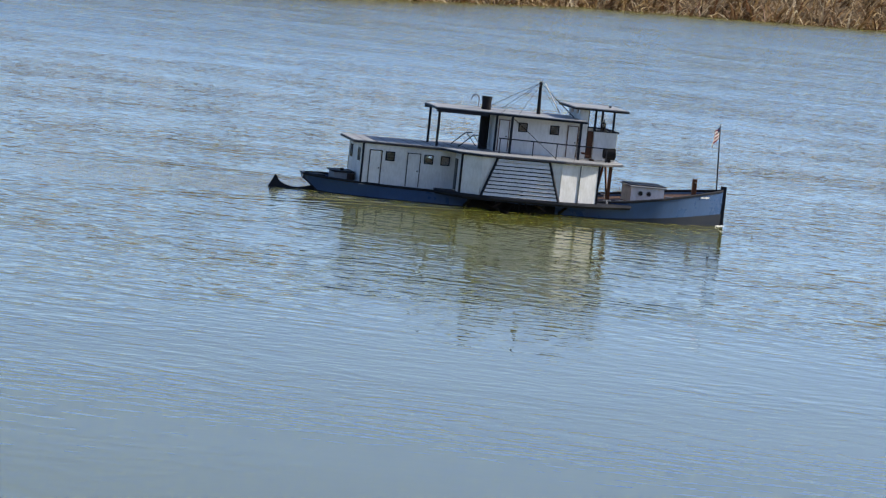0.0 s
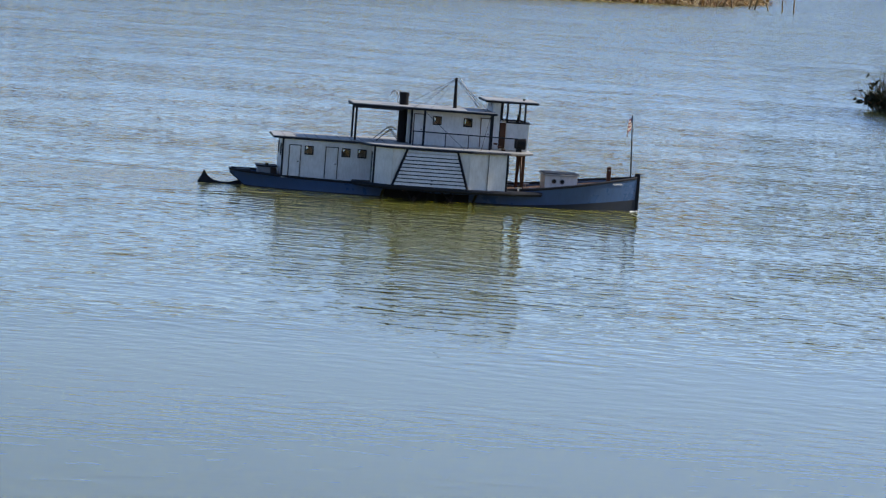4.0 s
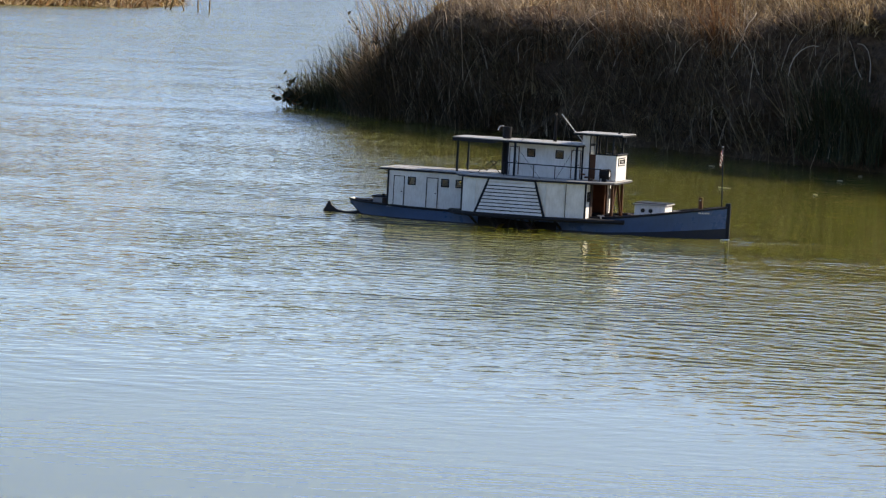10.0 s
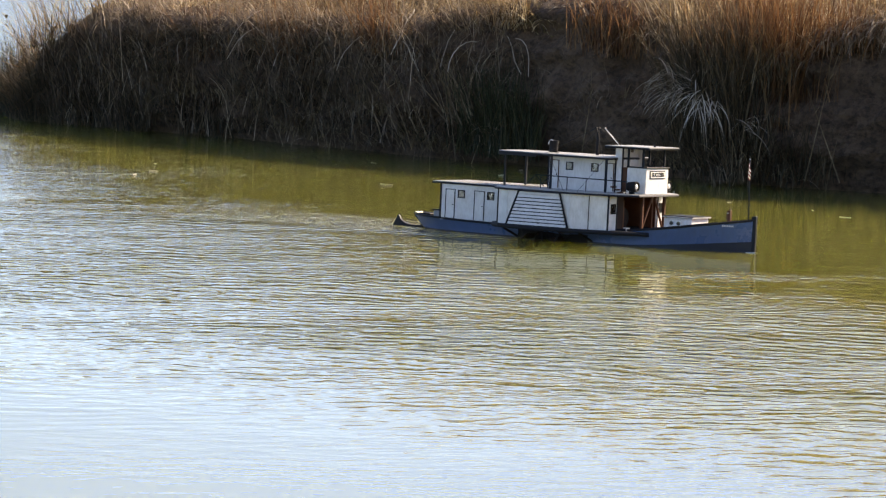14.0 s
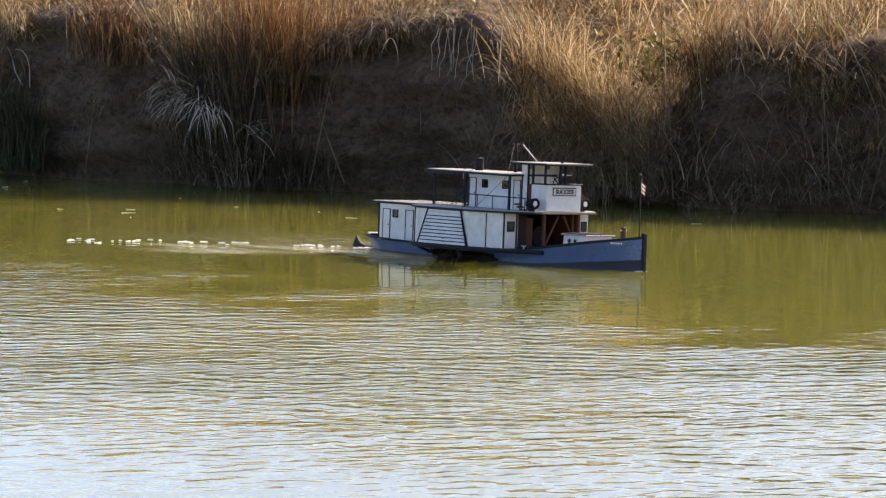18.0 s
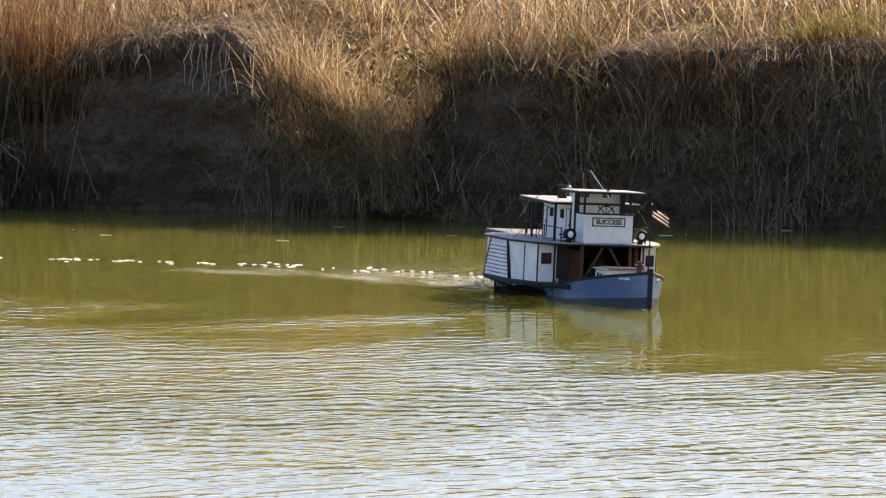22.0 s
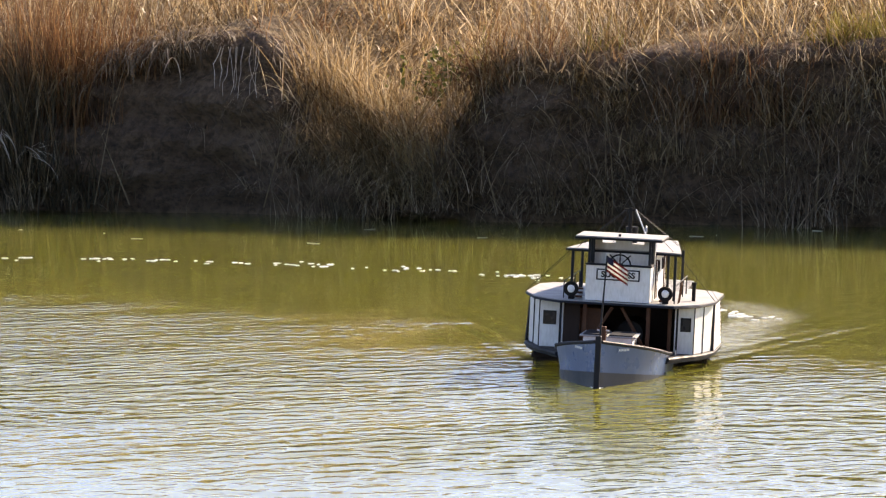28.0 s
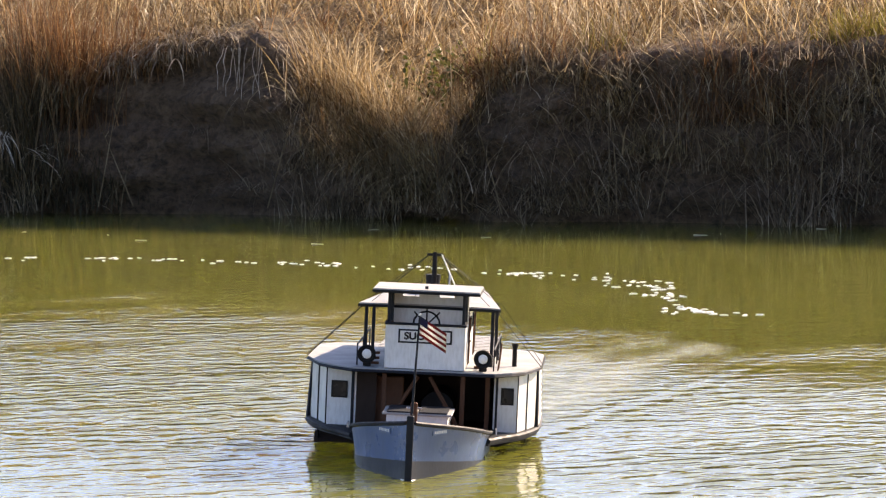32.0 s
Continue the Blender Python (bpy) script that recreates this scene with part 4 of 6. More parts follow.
# floating bits on the still water by the bank
for k in range(24):
    s, off = rng.uniform(1.5, 11.5), -rng.uniform(0.3, 3.6)
    p = bank_point(s, off, 0.0)
    bm = B()
    a = rng.uniform(0, math.pi)
    L = rng.uniform(0.008, 0.04)
    rod(bm, (p.x - L * math.cos(a), p.y - L * math.sin(a), 0.000), (p.x + L * math.cos(a), p.y + L * math.sin(a), 0.002), 0.0026, 5)
    tagged(part("floating_twig", bm, M_PALE, None), "pale bit of reed floating on the water", "twig", group="floating bits")


# grass on the far shore
def far_grass(name, n, lo, hi, w, material, label):
    f = rng.uniform(0, 1, n)
    pts = np.array(FAR[1:8])
    cum = np.concatenate([[0], np.cumsum(np.hypot(*np.diff(pts, axis=0).T))])
    d = f * cum[-1]
    x, y = np.interp(d, cum, pts[:, 0]), np.interp(d, cum, pts[:, 1])
    inl = rng.uniform(-0.25, 1.9, n) ** 1.0
    base = np.stack([x - 0.75 * inl, y + 0.66 * inl, np.interp(inl, [0, 0.35, 0.8, 3], [0, 0.36, 0.7, 0.85])], 1)
    return blades(name, base, rng.uniform(lo, hi, n), around(n), rng.uniform(0, 60, n), rng.uniform(20, 150, n), rng.uniform(w, w * 2.2, n), material, label, seg=3, tuft=0.9)


far_grass("far_grass", 26000, 0.2, 0.6, 0.02, M_GOLD, "dry golden grass on the far shore")
far_grass("far_reeds", 7000, 0.2, 0.6, 0.02, M_RUST, "rusty reeds on the far shore")
for k in range(9):
    a, h = rng.uniform(-0.4, 0.4), rng.uniform(0.2, 0.8)
    bm = B()
    x, y = 8.3 + rng.uniform(-0.3, 2.0), 73.4 + rng.uniform(0, 1)
    tapered(bm, [(x, y, -0.2), (x + a * 0.4, y, h * 0.5), (x + a, y, h)], 0.02, 0.008)
    tagged(part("dead_stick", bm, M_STRAW, None), "dead pale stick standing in shallow water", "stick", group="sticks by the far shore")

# ------------------------------------------------------------------ the model paddle steamer


def mirror(pts, side):
    return [(x, y * side) for x, y in pts]


# hull: stations of x, half beam at the rail, half beam at the water, rail height
ST = ((0.608, 0.006, 0.005, 0.147), (0.575, 0.030, 0.020, 0.141), (0.500, 0.080, 0.062, 0.130), (0.400, 0.135, 0.115, 0.115), (0.300, 0.170, 0.152, 0.099),
      (0.150, 0.184, 0.172, 0.078), (0.000, 0.186, 0.176, 0.066), (-0.300, 0.186, 0.178, 0.058), (-0.600, 0.182, 0.172, 0.052), (-0.850, 0.166, 0.148, 0.055),
      (-1.000, 0.142, 0.112, 0.060), (-1.090, 0.108, 0.062, 0.063), (-1.150, 0.066, 0.022, 0.065), (-1.180, 0.030, 0.010, 0.067))


def station(x, col):
    xs = [s[0] for s in ST][::-1]
    return float(np.interp(x, xs, [s[col] for s in ST][::-1]))


def hull_shell(bm, low, high, out=0.0, step=0.03):
    """Skin of the hull between two height rules, both sides and the stern."""
    xs = [x for x in np.arange(-1.18, 0.6, step)] + [0.608]
    ring = []
    for x in xs:
        b, w, zd = station(x, 1), station(x, 2), station(x, 3)
        cols = []
        for k in range(5):
            z = low(x) + (high(x) - low(x)) * k / 4
            f = min(max(z / zd, -0.6), 1.0)
            y = w + (b - w) * (f ** 1.4 if f > 0 else f * 0.3)
            # the stern tucks in under water
            cols.append((max(y, 0.004) + out, z))
        ring.append(cols)
    for side in (-1, 1):
        grid = [[bm.verts.new((x, side * y, z)) for y, z in c] for x, c in zip(xs, ring)]
        for g, h in zip(grid, grid[1:]):
            for k in range(4):
                f = (g[k], h[k], h[k + 1], g[k + 1])
                bm.faces.new(f if side < 0 else f[::-1])
        if side < 0:
            first = grid
    for k in range(4):
        bm.faces.new((grid[0][k], grid[0][k + 1], first[0][k + 1], first[0][k]))
    for f in bm.faces:
        f.smooth = True
    return bm


counter = lambda x: -0.05 if x > -1.07 else -0.05 + 0.100 * ((-1.07 - x) / 0.11) ** 0.8
boot = lambda x: 0.046 * max(0.0, (x - 0.05) / 0.55) ** 1.2 + 0.004
hull = part("hull", hull_shell(B(), counter, lambda x: station(x, 3)), M_HULL, steamer, "grey-blue painted wooden hull")
part("boot_topping", hull_shell(B(), lambda x: max(counter(x), -0.045), lambda x: max(boot(x), counter(x) + 0.004), 0.0015), M_BOOT, hull, "near-black paint along the waterline")
# rail along the hull's edge
bm = B()
xs = [x for x in np.arange(-1.18, 0.59, 0.04)] + [0.6]
loop = [(x, -station(x, 1) - 0.001, station(x, 3) + 0.001) for x in xs] + [(x, station(x, 1) + 0.001, station(x, 3) + 0.001) for x in xs[::-1]]
tube(bm, loop, 0.0055, 6, True)
part("rub_rail", bm, M_TRIM, hull, "dark rub rail")
bm = B()
block(bm, 0.595, 0.618, -0.009, 0.009, -0.04, 0.166, 0.002)
part("stem_post", bm, M_TRIM, hull, "dark stem post")
for side in (-1, 1):
    bm = B()
    y = station(0.515, 1)
    a = math.atan2(station(0.56, 1) - station(0.47, 1), 0.09)
    m = Matrix.Translation((0.51, side * (y + 0.0010), 0.117)) @ Matrix.Rotation(side * a, 4, "Z")
    block(bm, -0.032, 0.032, -0.001, 0.001, -0.007, 0.007)
    bmesh.ops.transform(bm, matrix=m, verts=bm.verts)
    plate = part("nameplate", bm, M_HULL, hull, "small blue nameplate with white marks")
    bm = B()
    for i in range(7):
        block(bm, -0.027 + i * 0.0078, -0.0222 + i * 0.0078, 0.001 * side - 0.0006, 0.001 * side + 0.0006, -0.0035, 0.0035)
    bmesh.ops.transform(bm, matrix=m, verts=bm.verts)
    part("lettering", bm, M_CLOTH, plate, "row of white marks")
# deck
bm = B()
xs = list(np.arange(-1.16, 0.58, 0.05)) + [0.58]
outl = [(x, -station(x, 1) + 0.004) for x in xs] + [(x, station(x, 1) - 0.004) for x in xs[::-1]]
lo = [bm.verts.new((x, y, station(x, 3) - 0.012)) for x, y in outl]
n = len(xs)
for i in range(n - 1):
    bm.faces.new((lo[i], lo[i + 1], lo[2 * n - 2 - i], lo[2 * n - 1 - i]))
deck = part("main_deck", bm, M_DECK, steamer, "red-brown planked deck")
# plank seams on the open foredeck
bm = B()
for k in range(-6, 7):
    y = k * 0.024
    x1 = max([x for x in np.arange(0.05, 0.58, 0.01) if station(x, 1) > abs(y) + 0.01])
    for x in np.arange(0.06, x1 - 0.03, 0.04):
        z0, z1 = station(x, 3) - 0.0112, station(x + 0.04, 3) - 0.0112
        vs = [bm.verts.new(c) for c in ((x, y - 0.0008, z0), (x + 0.04, y - 0.0008, z1), (x + 0.04, y + 0.0008, z1), (x, y + 0.0008, z0))]
        bm.faces.new(vs)
part("plank_seam", bm, M_BLACK, deck, "dark caulked plank seams")

# sponson: the guard platform that carries house and paddle boxes
SP = [(0.165, 0.182), (0.09, 0.222), (0.02, 0.268), (-0.06, 0.302), (-0.16, 0.328), (-0.25, 0.333), (-0.46, 0.333), (-0.55, 0.314), (-0.61, 0.268), (-0.66, 0.175)]
for side in (-1, 1):
    pts = mirror([(0.165, 0.15)] + SP + [(-0.66, 0.15)], side)
    bm = slab(B(), pts if side < 0 else pts[::-1], 0.046, 0.066)
    sp = part("sponson", bm, M_TRIM, steamer, "dark-edged guard platform over the paddle wheel")
    bm = tube(B(), [(x, side * y, 0.058) for x, y in SP], 0.0075, 6)
    part("guard_rail", bm, M_TRIM, sp, "dark rounded guard edge")
    # brackets under the platform
    for x in (-0.13, -0.53):
        bm = B()
        y = float(np.interp(x, [p[0] for p in SP][::-1], [p[1] for p in SP][::-1]))
        rod(bm, (x, side * 0.172, 0.005), (x, side * (y - 0.02), 0.046), 0.006, 6)
        part("bracket", bm, M_BLACK, sp)
    # black plate on the hull's side in place of the shaded paddle well mouth
    bm = block(B(), -0.52, -0.15, side * 0.1795 - 0.0015, side * 0.1795 + 0.0015, -0.04, 0.046)
    part("well_shade_plate", bm, M_BLACK, sp, "black plate in place of the shaded opening behind the paddle wheel")
    # paddle wheel: rims, spokes, floats
    wheel = new("paddle_wheel")
    wheel.parent = steamer
    wheel.location = (-0.33, side * 0.255, 0.085)
    for y in (-0.05, 0.05):
        bm = B()
        for i in range(12):
            a, c = i * math.pi / 6, (i + 1) * math.pi / 6
            rod(bm, (0.115 * math.cos(a), y, 0.115 * math.sin(a)), (0.115 * math.cos(c), y, 0.115 * math.sin(c)), 0.0035, 6)
            rod(bm, (0, y, 0), (0.12 * math.cos(a), y, 0.12 * math.sin(a)), 0.003, 5)
        part("wheel_rim", bm, M_BLACK, wheel)
    for i in range(12):
        a = i * math.pi / 6
        bm = B()
        block(bm, 0.09, 0.128, -0.062, 0.062, -0.0025, 0.0025)
        bmesh.ops.rotate(bm, cent=(0, 0, 0), matrix=Matrix.Rotation(a, 3, "Y"), verts=bm.verts)
        part("paddle_float", bm, M_INSIDE, wheel)
    bm = rod(B(), (0, -0.075, 0), (0, 0.075, 0), 0.009, 10)
    part("axle", bm, M_BLACK, wheel)
    if side < 0:
        wheel_a = wheel
    else:
        wheel_b = wheel

# the main house: walls by plan points, starboard and port
Z0, Z1 = 0.060, 0.222
house = new("main_house")
house.parent = steamer


def pane(parent, cx, cy, cz, w, h, dirv, frame_mat=M_TRIM, label="small dark square window", glass=M_GLASSDARK):
    """A window on an upright wall; dirv: unit outward normal in plan."""
    nx, ny = dirv
    m = Matrix.Translation((cx, cy, cz)) @ Matrix.Rotation(math.atan2(ny, nx), 4, "Z")
    bm = B()
    t = 0.004
    for (y0, y1, z0, z1) in ((-w / 2 - t, w / 2 + t, h / 2, h / 2 + t), (-w / 2 - t, w / 2 + t, -h / 2 - t, -h / 2), (-w / 2 - t, -w / 2, -h / 2, h / 2), (w / 2, w / 2 + t, -h / 2, h / 2)):
        block(bm, -0.002, 0.0035, y0, y1, z0, z1)
    bmesh.ops.transform(bm, matrix=m, verts=bm.verts)
    fr = part("window_frame", bm, frame_mat, parent, label)
    bm = block(B(), -0.003, 0.0012, -w / 2, w / 2, -h / 2, h / 2)
    bmesh.ops.transform(bm, matrix=m, verts=bm.verts)
    part("pane", bm, glass, fr)
    return fr


def door(parent, cx, cy, z0, w, h, dirv, trim=M_TRIM):
    nx, ny = dirv
    m = Matrix.Translation((cx, cy, z0)) @ Matrix.Rotation(math.atan2(ny, nx), 4, "Z")
    bm = block(B(), -0.001, 0.0018, -w / 2, w / 2, 0.002, h)
    bmesh.ops.transform(bm, matrix=m, verts=bm.verts)
    leaf = part("door", bm, M_WHITE, parent, "narrow white door with dark trim")
    t = 0.003
    bm = B()
    for (y0, y1, a, b) in ((-w / 2 - t, -w / 2, 0, h), (w / 2, w / 2 + t, 0, h), (-w / 2 - t, w / 2 + t, h, h + t)):
        block(bm, -0.001, 0.004, y0, y1, a, b)
    bmesh.ops.transform(bm, matrix=m, verts=bm.verts)
    part("door_frame", bm, trim, leaf)
    bm = bmesh.new()
    bmesh.ops.create_icosphere(bm, subdivisions=1, radius=0.0035, matrix=m @ Matrix.Translation((0.004, w / 2 - 0.008, h * 0.48)))
    part("door_knob", bm, M_BLACK, leaf)
    return leaf


for side in (-1, 1):
    sy = lambda y: side * y
    # long aft side wall
    w1 = part("side_wall", pierced(B(), -0.965, -0.578, sy(0.150), Z0 - 0.006, Z1, [(x, 0.178, 0.030, 0.030) for x in (-0.852, -0.692, -0.623)]), M_WHITE, house, "white boarded cabin side")
    nrm = (0.0, float(side))
    for xd, wd in ((-0.912, 0.046), (-0.753, 0.050)):
        door(w1, xd, sy(0.153), 0.062, wd, 0.134, nrm)
    for xw in (-0.852, -0.692, -0.623):
        pane(w1, xw, sy(0.153), 0.178, 0.030, 0.030, nrm, glass=M_GLASS)
    # short wall across with a dark doorway, then the wall out to the paddle box
    w2 = part("cross_wall", wall(B(), (-0.578, sy(0.150)), (-0.578, sy(0.272)), Z0, Z1), M_WHITE, house)
    bm = block(B(), -0.5845, -0.580, sy(0.19) - 0.022, sy(0.19) + 0.022, 0.07, 0.195)
    part("doorway", bm, M_GLASSDARK, w2, "dark open doorway")
    part("angled_wall", wall(B(), (-0.578, sy(0.272)), (-0.502, sy(0.318)), Z0, Z1), M_WHITE, house)
    part("box_wall", wall(B(), (-0.502, sy(0.316)), (-0.172, sy(0.316)), Z0, Z1), M_WHITE, house)
    part("angled_wall", wall(B(), (-0.172, sy(0.318)), (-0.002, sy(0.262)), Z0, Z1), M_WHITE, house, "white angled wall before the paddle box")
    fw = part("front_wall", wall(B(), (0.0, sy(0.264)), (0.0, sy(0.186)), Z0, Z1), M_WHITE, house, "white front wall with a small window")
    pane(fw, 0.003, sy(0.231), 0.163, 0.036, 0.038, (1.0, 0.0), M_BLACK)
    bm = block(B(), -0.003, 0.006, sy(0.195) - 0.004, sy(0.195) + 0.004, Z0, Z1)
    part("jamb", bm, M_TRIM, fw)
    for cx, cy in ((-0.002, 0.264), (-0.578, 0.274), (-0.965, 0.152)):
        bm = block(B(), cx - 0.004, cx + 0.004, sy(cy) - 0.004, sy(cy) + 0.004, Z0, Z1)
        part("corner_post", bm, M_TRIM, house)
    # vertical board seams on the angled wall
    x, y = -0.172 + 0.170 * 0.5, 0.318 - 0.050 * 0.5
    bm = block(B(), x - 0.0008, x + 0.0008, sy(y) - 0.0042, sy(y) + 0.0042, Z0, Z1 - 0.004)
    part("board_seam", bm, M_LINE, house)
    # paddle box: trapezoid face with slats in a dark frame
    box = new("paddle_box")
    box.parent = steamer
    TL, TR, BL, BR = (-0.442, 0.224), (-0.226, 0.224), (-0.500, 0.066), (-0.175, 0.066)
    yb = lambda z: side * (0.328 - 0.006 * (z - 0.066) / 0.158)
    bm = B()
    vs = [bm.verts.new((x, yb(z) - side * 0.004, z)) for x, z in (TL, TR, BR, BL)]
    bm.faces.new(vs)
    r = bmesh.ops.extrude_face_region(bm, geom=list(bm.faces))
    bmesh.ops.translate(bm, vec=(0, -side * 0.006, 0), verts=[v for v in r["geom"] if isinstance(v, bmesh.types.BMVert)])
    bmesh.ops.recalc_face_normals(bm, faces=bm.faces)
    part("box_backing", bm, M_TRIM, box, "dark backing behind the slats")
    NS = 10
    for i in range(NS):
        f0, f1 = (i + 0.10) / NS, (i + 0.80) / NS
        z0, z1 = 0.066 + 0.158 * f0, 0.066 + 0.158 * f1
        xa = lambda z: BL[0] + (TL[0] - BL[0]) * (z - 0.066) / 0.158 + 0.007
        xb = lambda z: BR[0] + (TR[0] - BR[0]) * (z - 0.066) / 0.158 - 0.007
        bm = B()
        vs = []
        for o0, o1 in ((0.0065, 0.0015), (0.001, -0.002)):
            vs += [bm.verts.new(c) for c in ((xa(z0), yb(z0) + side * o0, z0), (xb(z0), yb(z0) + side * o0, z0), (xb(z1), yb(z1) + side * o1, z1), (xa(z1), yb(z1) + side * o1, z1))]
        for f in ((0, 1, 2, 3), (7, 6, 5, 4), (0, 4, 5, 1), (1, 5, 6, 2), (2, 6, 7, 3), (3, 7, 4, 0)):
            bm.faces.new([vs[j] for j in f])
        bmesh.ops.recalc_face_normals(bm, faces=bm.faces)
        part("slat", bm, M_WHITE, box)
    for a, b in ((TL, BL), (TR, BR), (TL, TR), (BL, BR)):
        bm = rod(B(), (a[0], yb(a[1]) + side * 0.002, a[1]), (b[0], yb(b[1]) + side * 0.002, b[1]), 0.0048, 4)
        part("box_edge", bm, M_TRIM, box)

part("aft_wall", wall(B(), (-0.965, 0.150), (-0.965, -0.150), Z0 - 0.006, Z1), M_WHITE, house)
for y in (-0.09, 0.09):
    pane(house, -0.968, y, 0.172, 0.034, 0.044, (-1.0, 0.0))
# engine room: dim back wall, machinery, posts and braces under the wheelhouse
part("inner_wall", wall(B(), (-0.30, -0.19), (-0.30, 0.19), Z0, Z1), M_INSIDE, house, "dim brown wall inside the engine room")
for side in (-1, 1):
    part("inner_side", wall(B(), (-0.30, side * 0.192), (-0.004, side * 0.192), Z0, Z1), M_BROWN, house, "red-brown inner wall")
bm = rod(B(), (-0.28, 0.03, 0.115), (-0.08, 0.03, 0.115), 0.045, 16)
part("boiler", bm, M_BLACK, house, "black boiler")
for y in (-0.105, 0.105):
    bm = block(B(), 0.079, 0.091, y - 0.006, y + 0.006, 0.058, 0.224)
    part("post", bm, M_BROWN, house, "red-brown wooden post")
    bm = rod(B(), (0.083, y, 0.066), (0.083, y * 0.15, 0.214), 0.0055, 6)
    part("brace", bm, M_BROWN, house, "red-brown diagonal brace")
    bm = block(B(), -0.02, -0.008, y * 1.6 - 0.006, y * 1.6 + 0.006, 0.058, 0.224)
    part("post", bm, M_BROWN, house)
bm = block(B(), -0.05, -0.03, -0.15, -0.06, 0.06, 0.2, 0.003)
# panel takes the dim interior colour because it stands in shade
part("inner_panel", block(B(), -0.004, 0.002, -0.184, -0.132, Z0, Z1), M_INSIDE, house, "panel beside the engine room opening, its brown darkened for shade")
part("door_leaf", bm, M_BROWN, house, "red-brown door standing open")
bm = block(B(), -0.12, -0.04, -0.16, -0.09, 0.06, 0.10, 0.004)
part("chest", bm, M_WHITE, house, "white chest")

# upper deck over the house
UD = [(0.112, 0.190), (0.060, 0.245), (0.005, 0.286), (-0.160, 0.334), (-0.508, 0.334), (-0.590, 0.290), (-0.640, 0.168), (-1.008, 0.160)]
outl = [(x, -y) for x, y in UD] + [(x, y) for x, y in UD[::-1]]
ud = part("upper_deck", slab(B(), outl[::-1], 0.2265, 0.2335), M_ROOF, steamer, "pale painted upper deck and cabin roof")
bm = B()
tube(bm, [(x, y, 0.2262) for x, y in outl], 0.0046, 4, True)
part("deck_edge", bm, M_TRIM, ud, "dark moulding round the deck edge")
bm = B()
for x in np.arange(-0.96, -0.48, 0.048):
    block(bm, x - 0.0008, x + 0.0008, -0.168, 0.168, 0.2335, 0.2343)
part("sheet_seam", bm, M_INSIDE, ud)

# upper cabin
uc = new("upper_cabin")
uc.parent = steamer
UX0, UX1, UY, UZ0, UZ1 = -0.415, -0.062, 0.104, 0.234, 0.388
for side in (-1, 1):
    w = part("cabin_side", pierced(B(), UX0, UX1, side * UY, UZ0, UZ1, [(x, 0.342, 0.030, 0.030) for x in (-0.304, -0.170)]), M_WHITE, uc, "white cabin side")
    nrm = (0.0, float(side))
    for xw in (-0.304, -0.170):
        pane(w, xw, side * (UY + 0.003), 0.342, 0.030, 0.030, nrm, glass=M_GLASS)
    for xd in (-0.383, -0.092):
        door(w, xd, side * (UY + 0.003), UZ0 + 0.004, 0.040, 0.126, nrm, M_BROWN)
    for x in (UX0, UX1):
        bm = block(B(), x - 0.004, x + 0.004, side * UY - 0.0045, side * UY + 0.0045, UZ0, UZ1)
        part("corner_post", bm, M_TRIM, uc)
part("cabin_end", wall(B(), (UX0, -UY), (UX0, UY), UZ0, UZ1), M_WHITE, uc)
part("cabin_end", wall(B(), (UX1, UY), (UX1, -UY), UZ0, UZ1), M_WHITE, uc)
# cabin roof with the awning astern
HW = lambda x: 0.192 + (0.125 - 0.192) * (-0.055 - x) / 0.62
outl = [(-0.055, HW(-0.055) * (k / 4 - 1)) for k in range(9)] + [(-0.675, HW(-0.675) * (1 - k / 4)) for k in range(9)]
ur = part("cabin_roof", slab(B(), outl, 0.3895, 0.3945, camber=0.002), M_ROOF, steamer, "pale cabin roof carried on as an awning")
for side in (-1, 1):
    bm = wall(B(), (-0.675, side * HW(-0.675)), (-0.462, side * HW(-0.462)), 0.3755, 0.3915, 0.005)
    part("fascia", bm, M_TRIM, ur, "dark awning fascia board")
    bm = wall(B(), (-0.462, side * HW(-0.462)), (-0.055, side * HW(-0.055)), 0.3835, 0.3915, 0.005)
    part("fascia", bm, M_TRIM, ur, "thin dark roof moulding")
for x in (-0.675, -0.055):
    bm = B()
    w = HW(x) - 0.004
    zz = lambda y: 0.3875 + 0.002 * (1 - (y / w) ** 2)
    tube(bm, [(x, w * (k / 4 - 1), zz(w * (k / 4 - 1))) for k in range(9)], 0.0045, 4)
    part("roof_end", bm, M_TRIM, ur)
for x in (-0.655, -0.365, -0.075):
    for side in (-1, 1):
        y = side * (0.097 if x < -0.6 else 0.172)
        bm = block(B(), x - 0.0045, x + 0.0045, y - 0.0045, y + 0.0045, 0.2335, 0.385)
        part("awning_post", bm, M_TRIM, ur, "slim dark post")
# handrail along the upper deck
for side in (-1, 1):
    y = side * 0.184
    rail = part("handrail", rod(B(), (-0.415, y, 0.294), (0.045, y, 0.290), 0.0025, 6), M_TRIM, ud, "thin dark handrail")
    for x in (-0.41, -0.27, -0.17, 0.04):
        part("stanchion", rod(B(), (x, y, 0.2335), (x, y, 0.293), 0.0022, 5), M_TRIM, rail)
    # companion ladder rails aft
    bm = B()
    for yy in (0.075,):
        rod(bm, (-0.455, side * yy, 0.236), (-0.50, side * yy, 0.290), 0.0018, 5)
        rod(bm, (-0.50, side * yy, 0.290), (-0.56, side * yy, 0.236), 0.0022, 5)
        rod(bm, (-0.50, side * yy, 0.290), (-0.475, side * yy, 0.290), 0.0022, 5)
    part("ladder_rail", bm, M_TRIM, ud, "bent dark ladder rails")

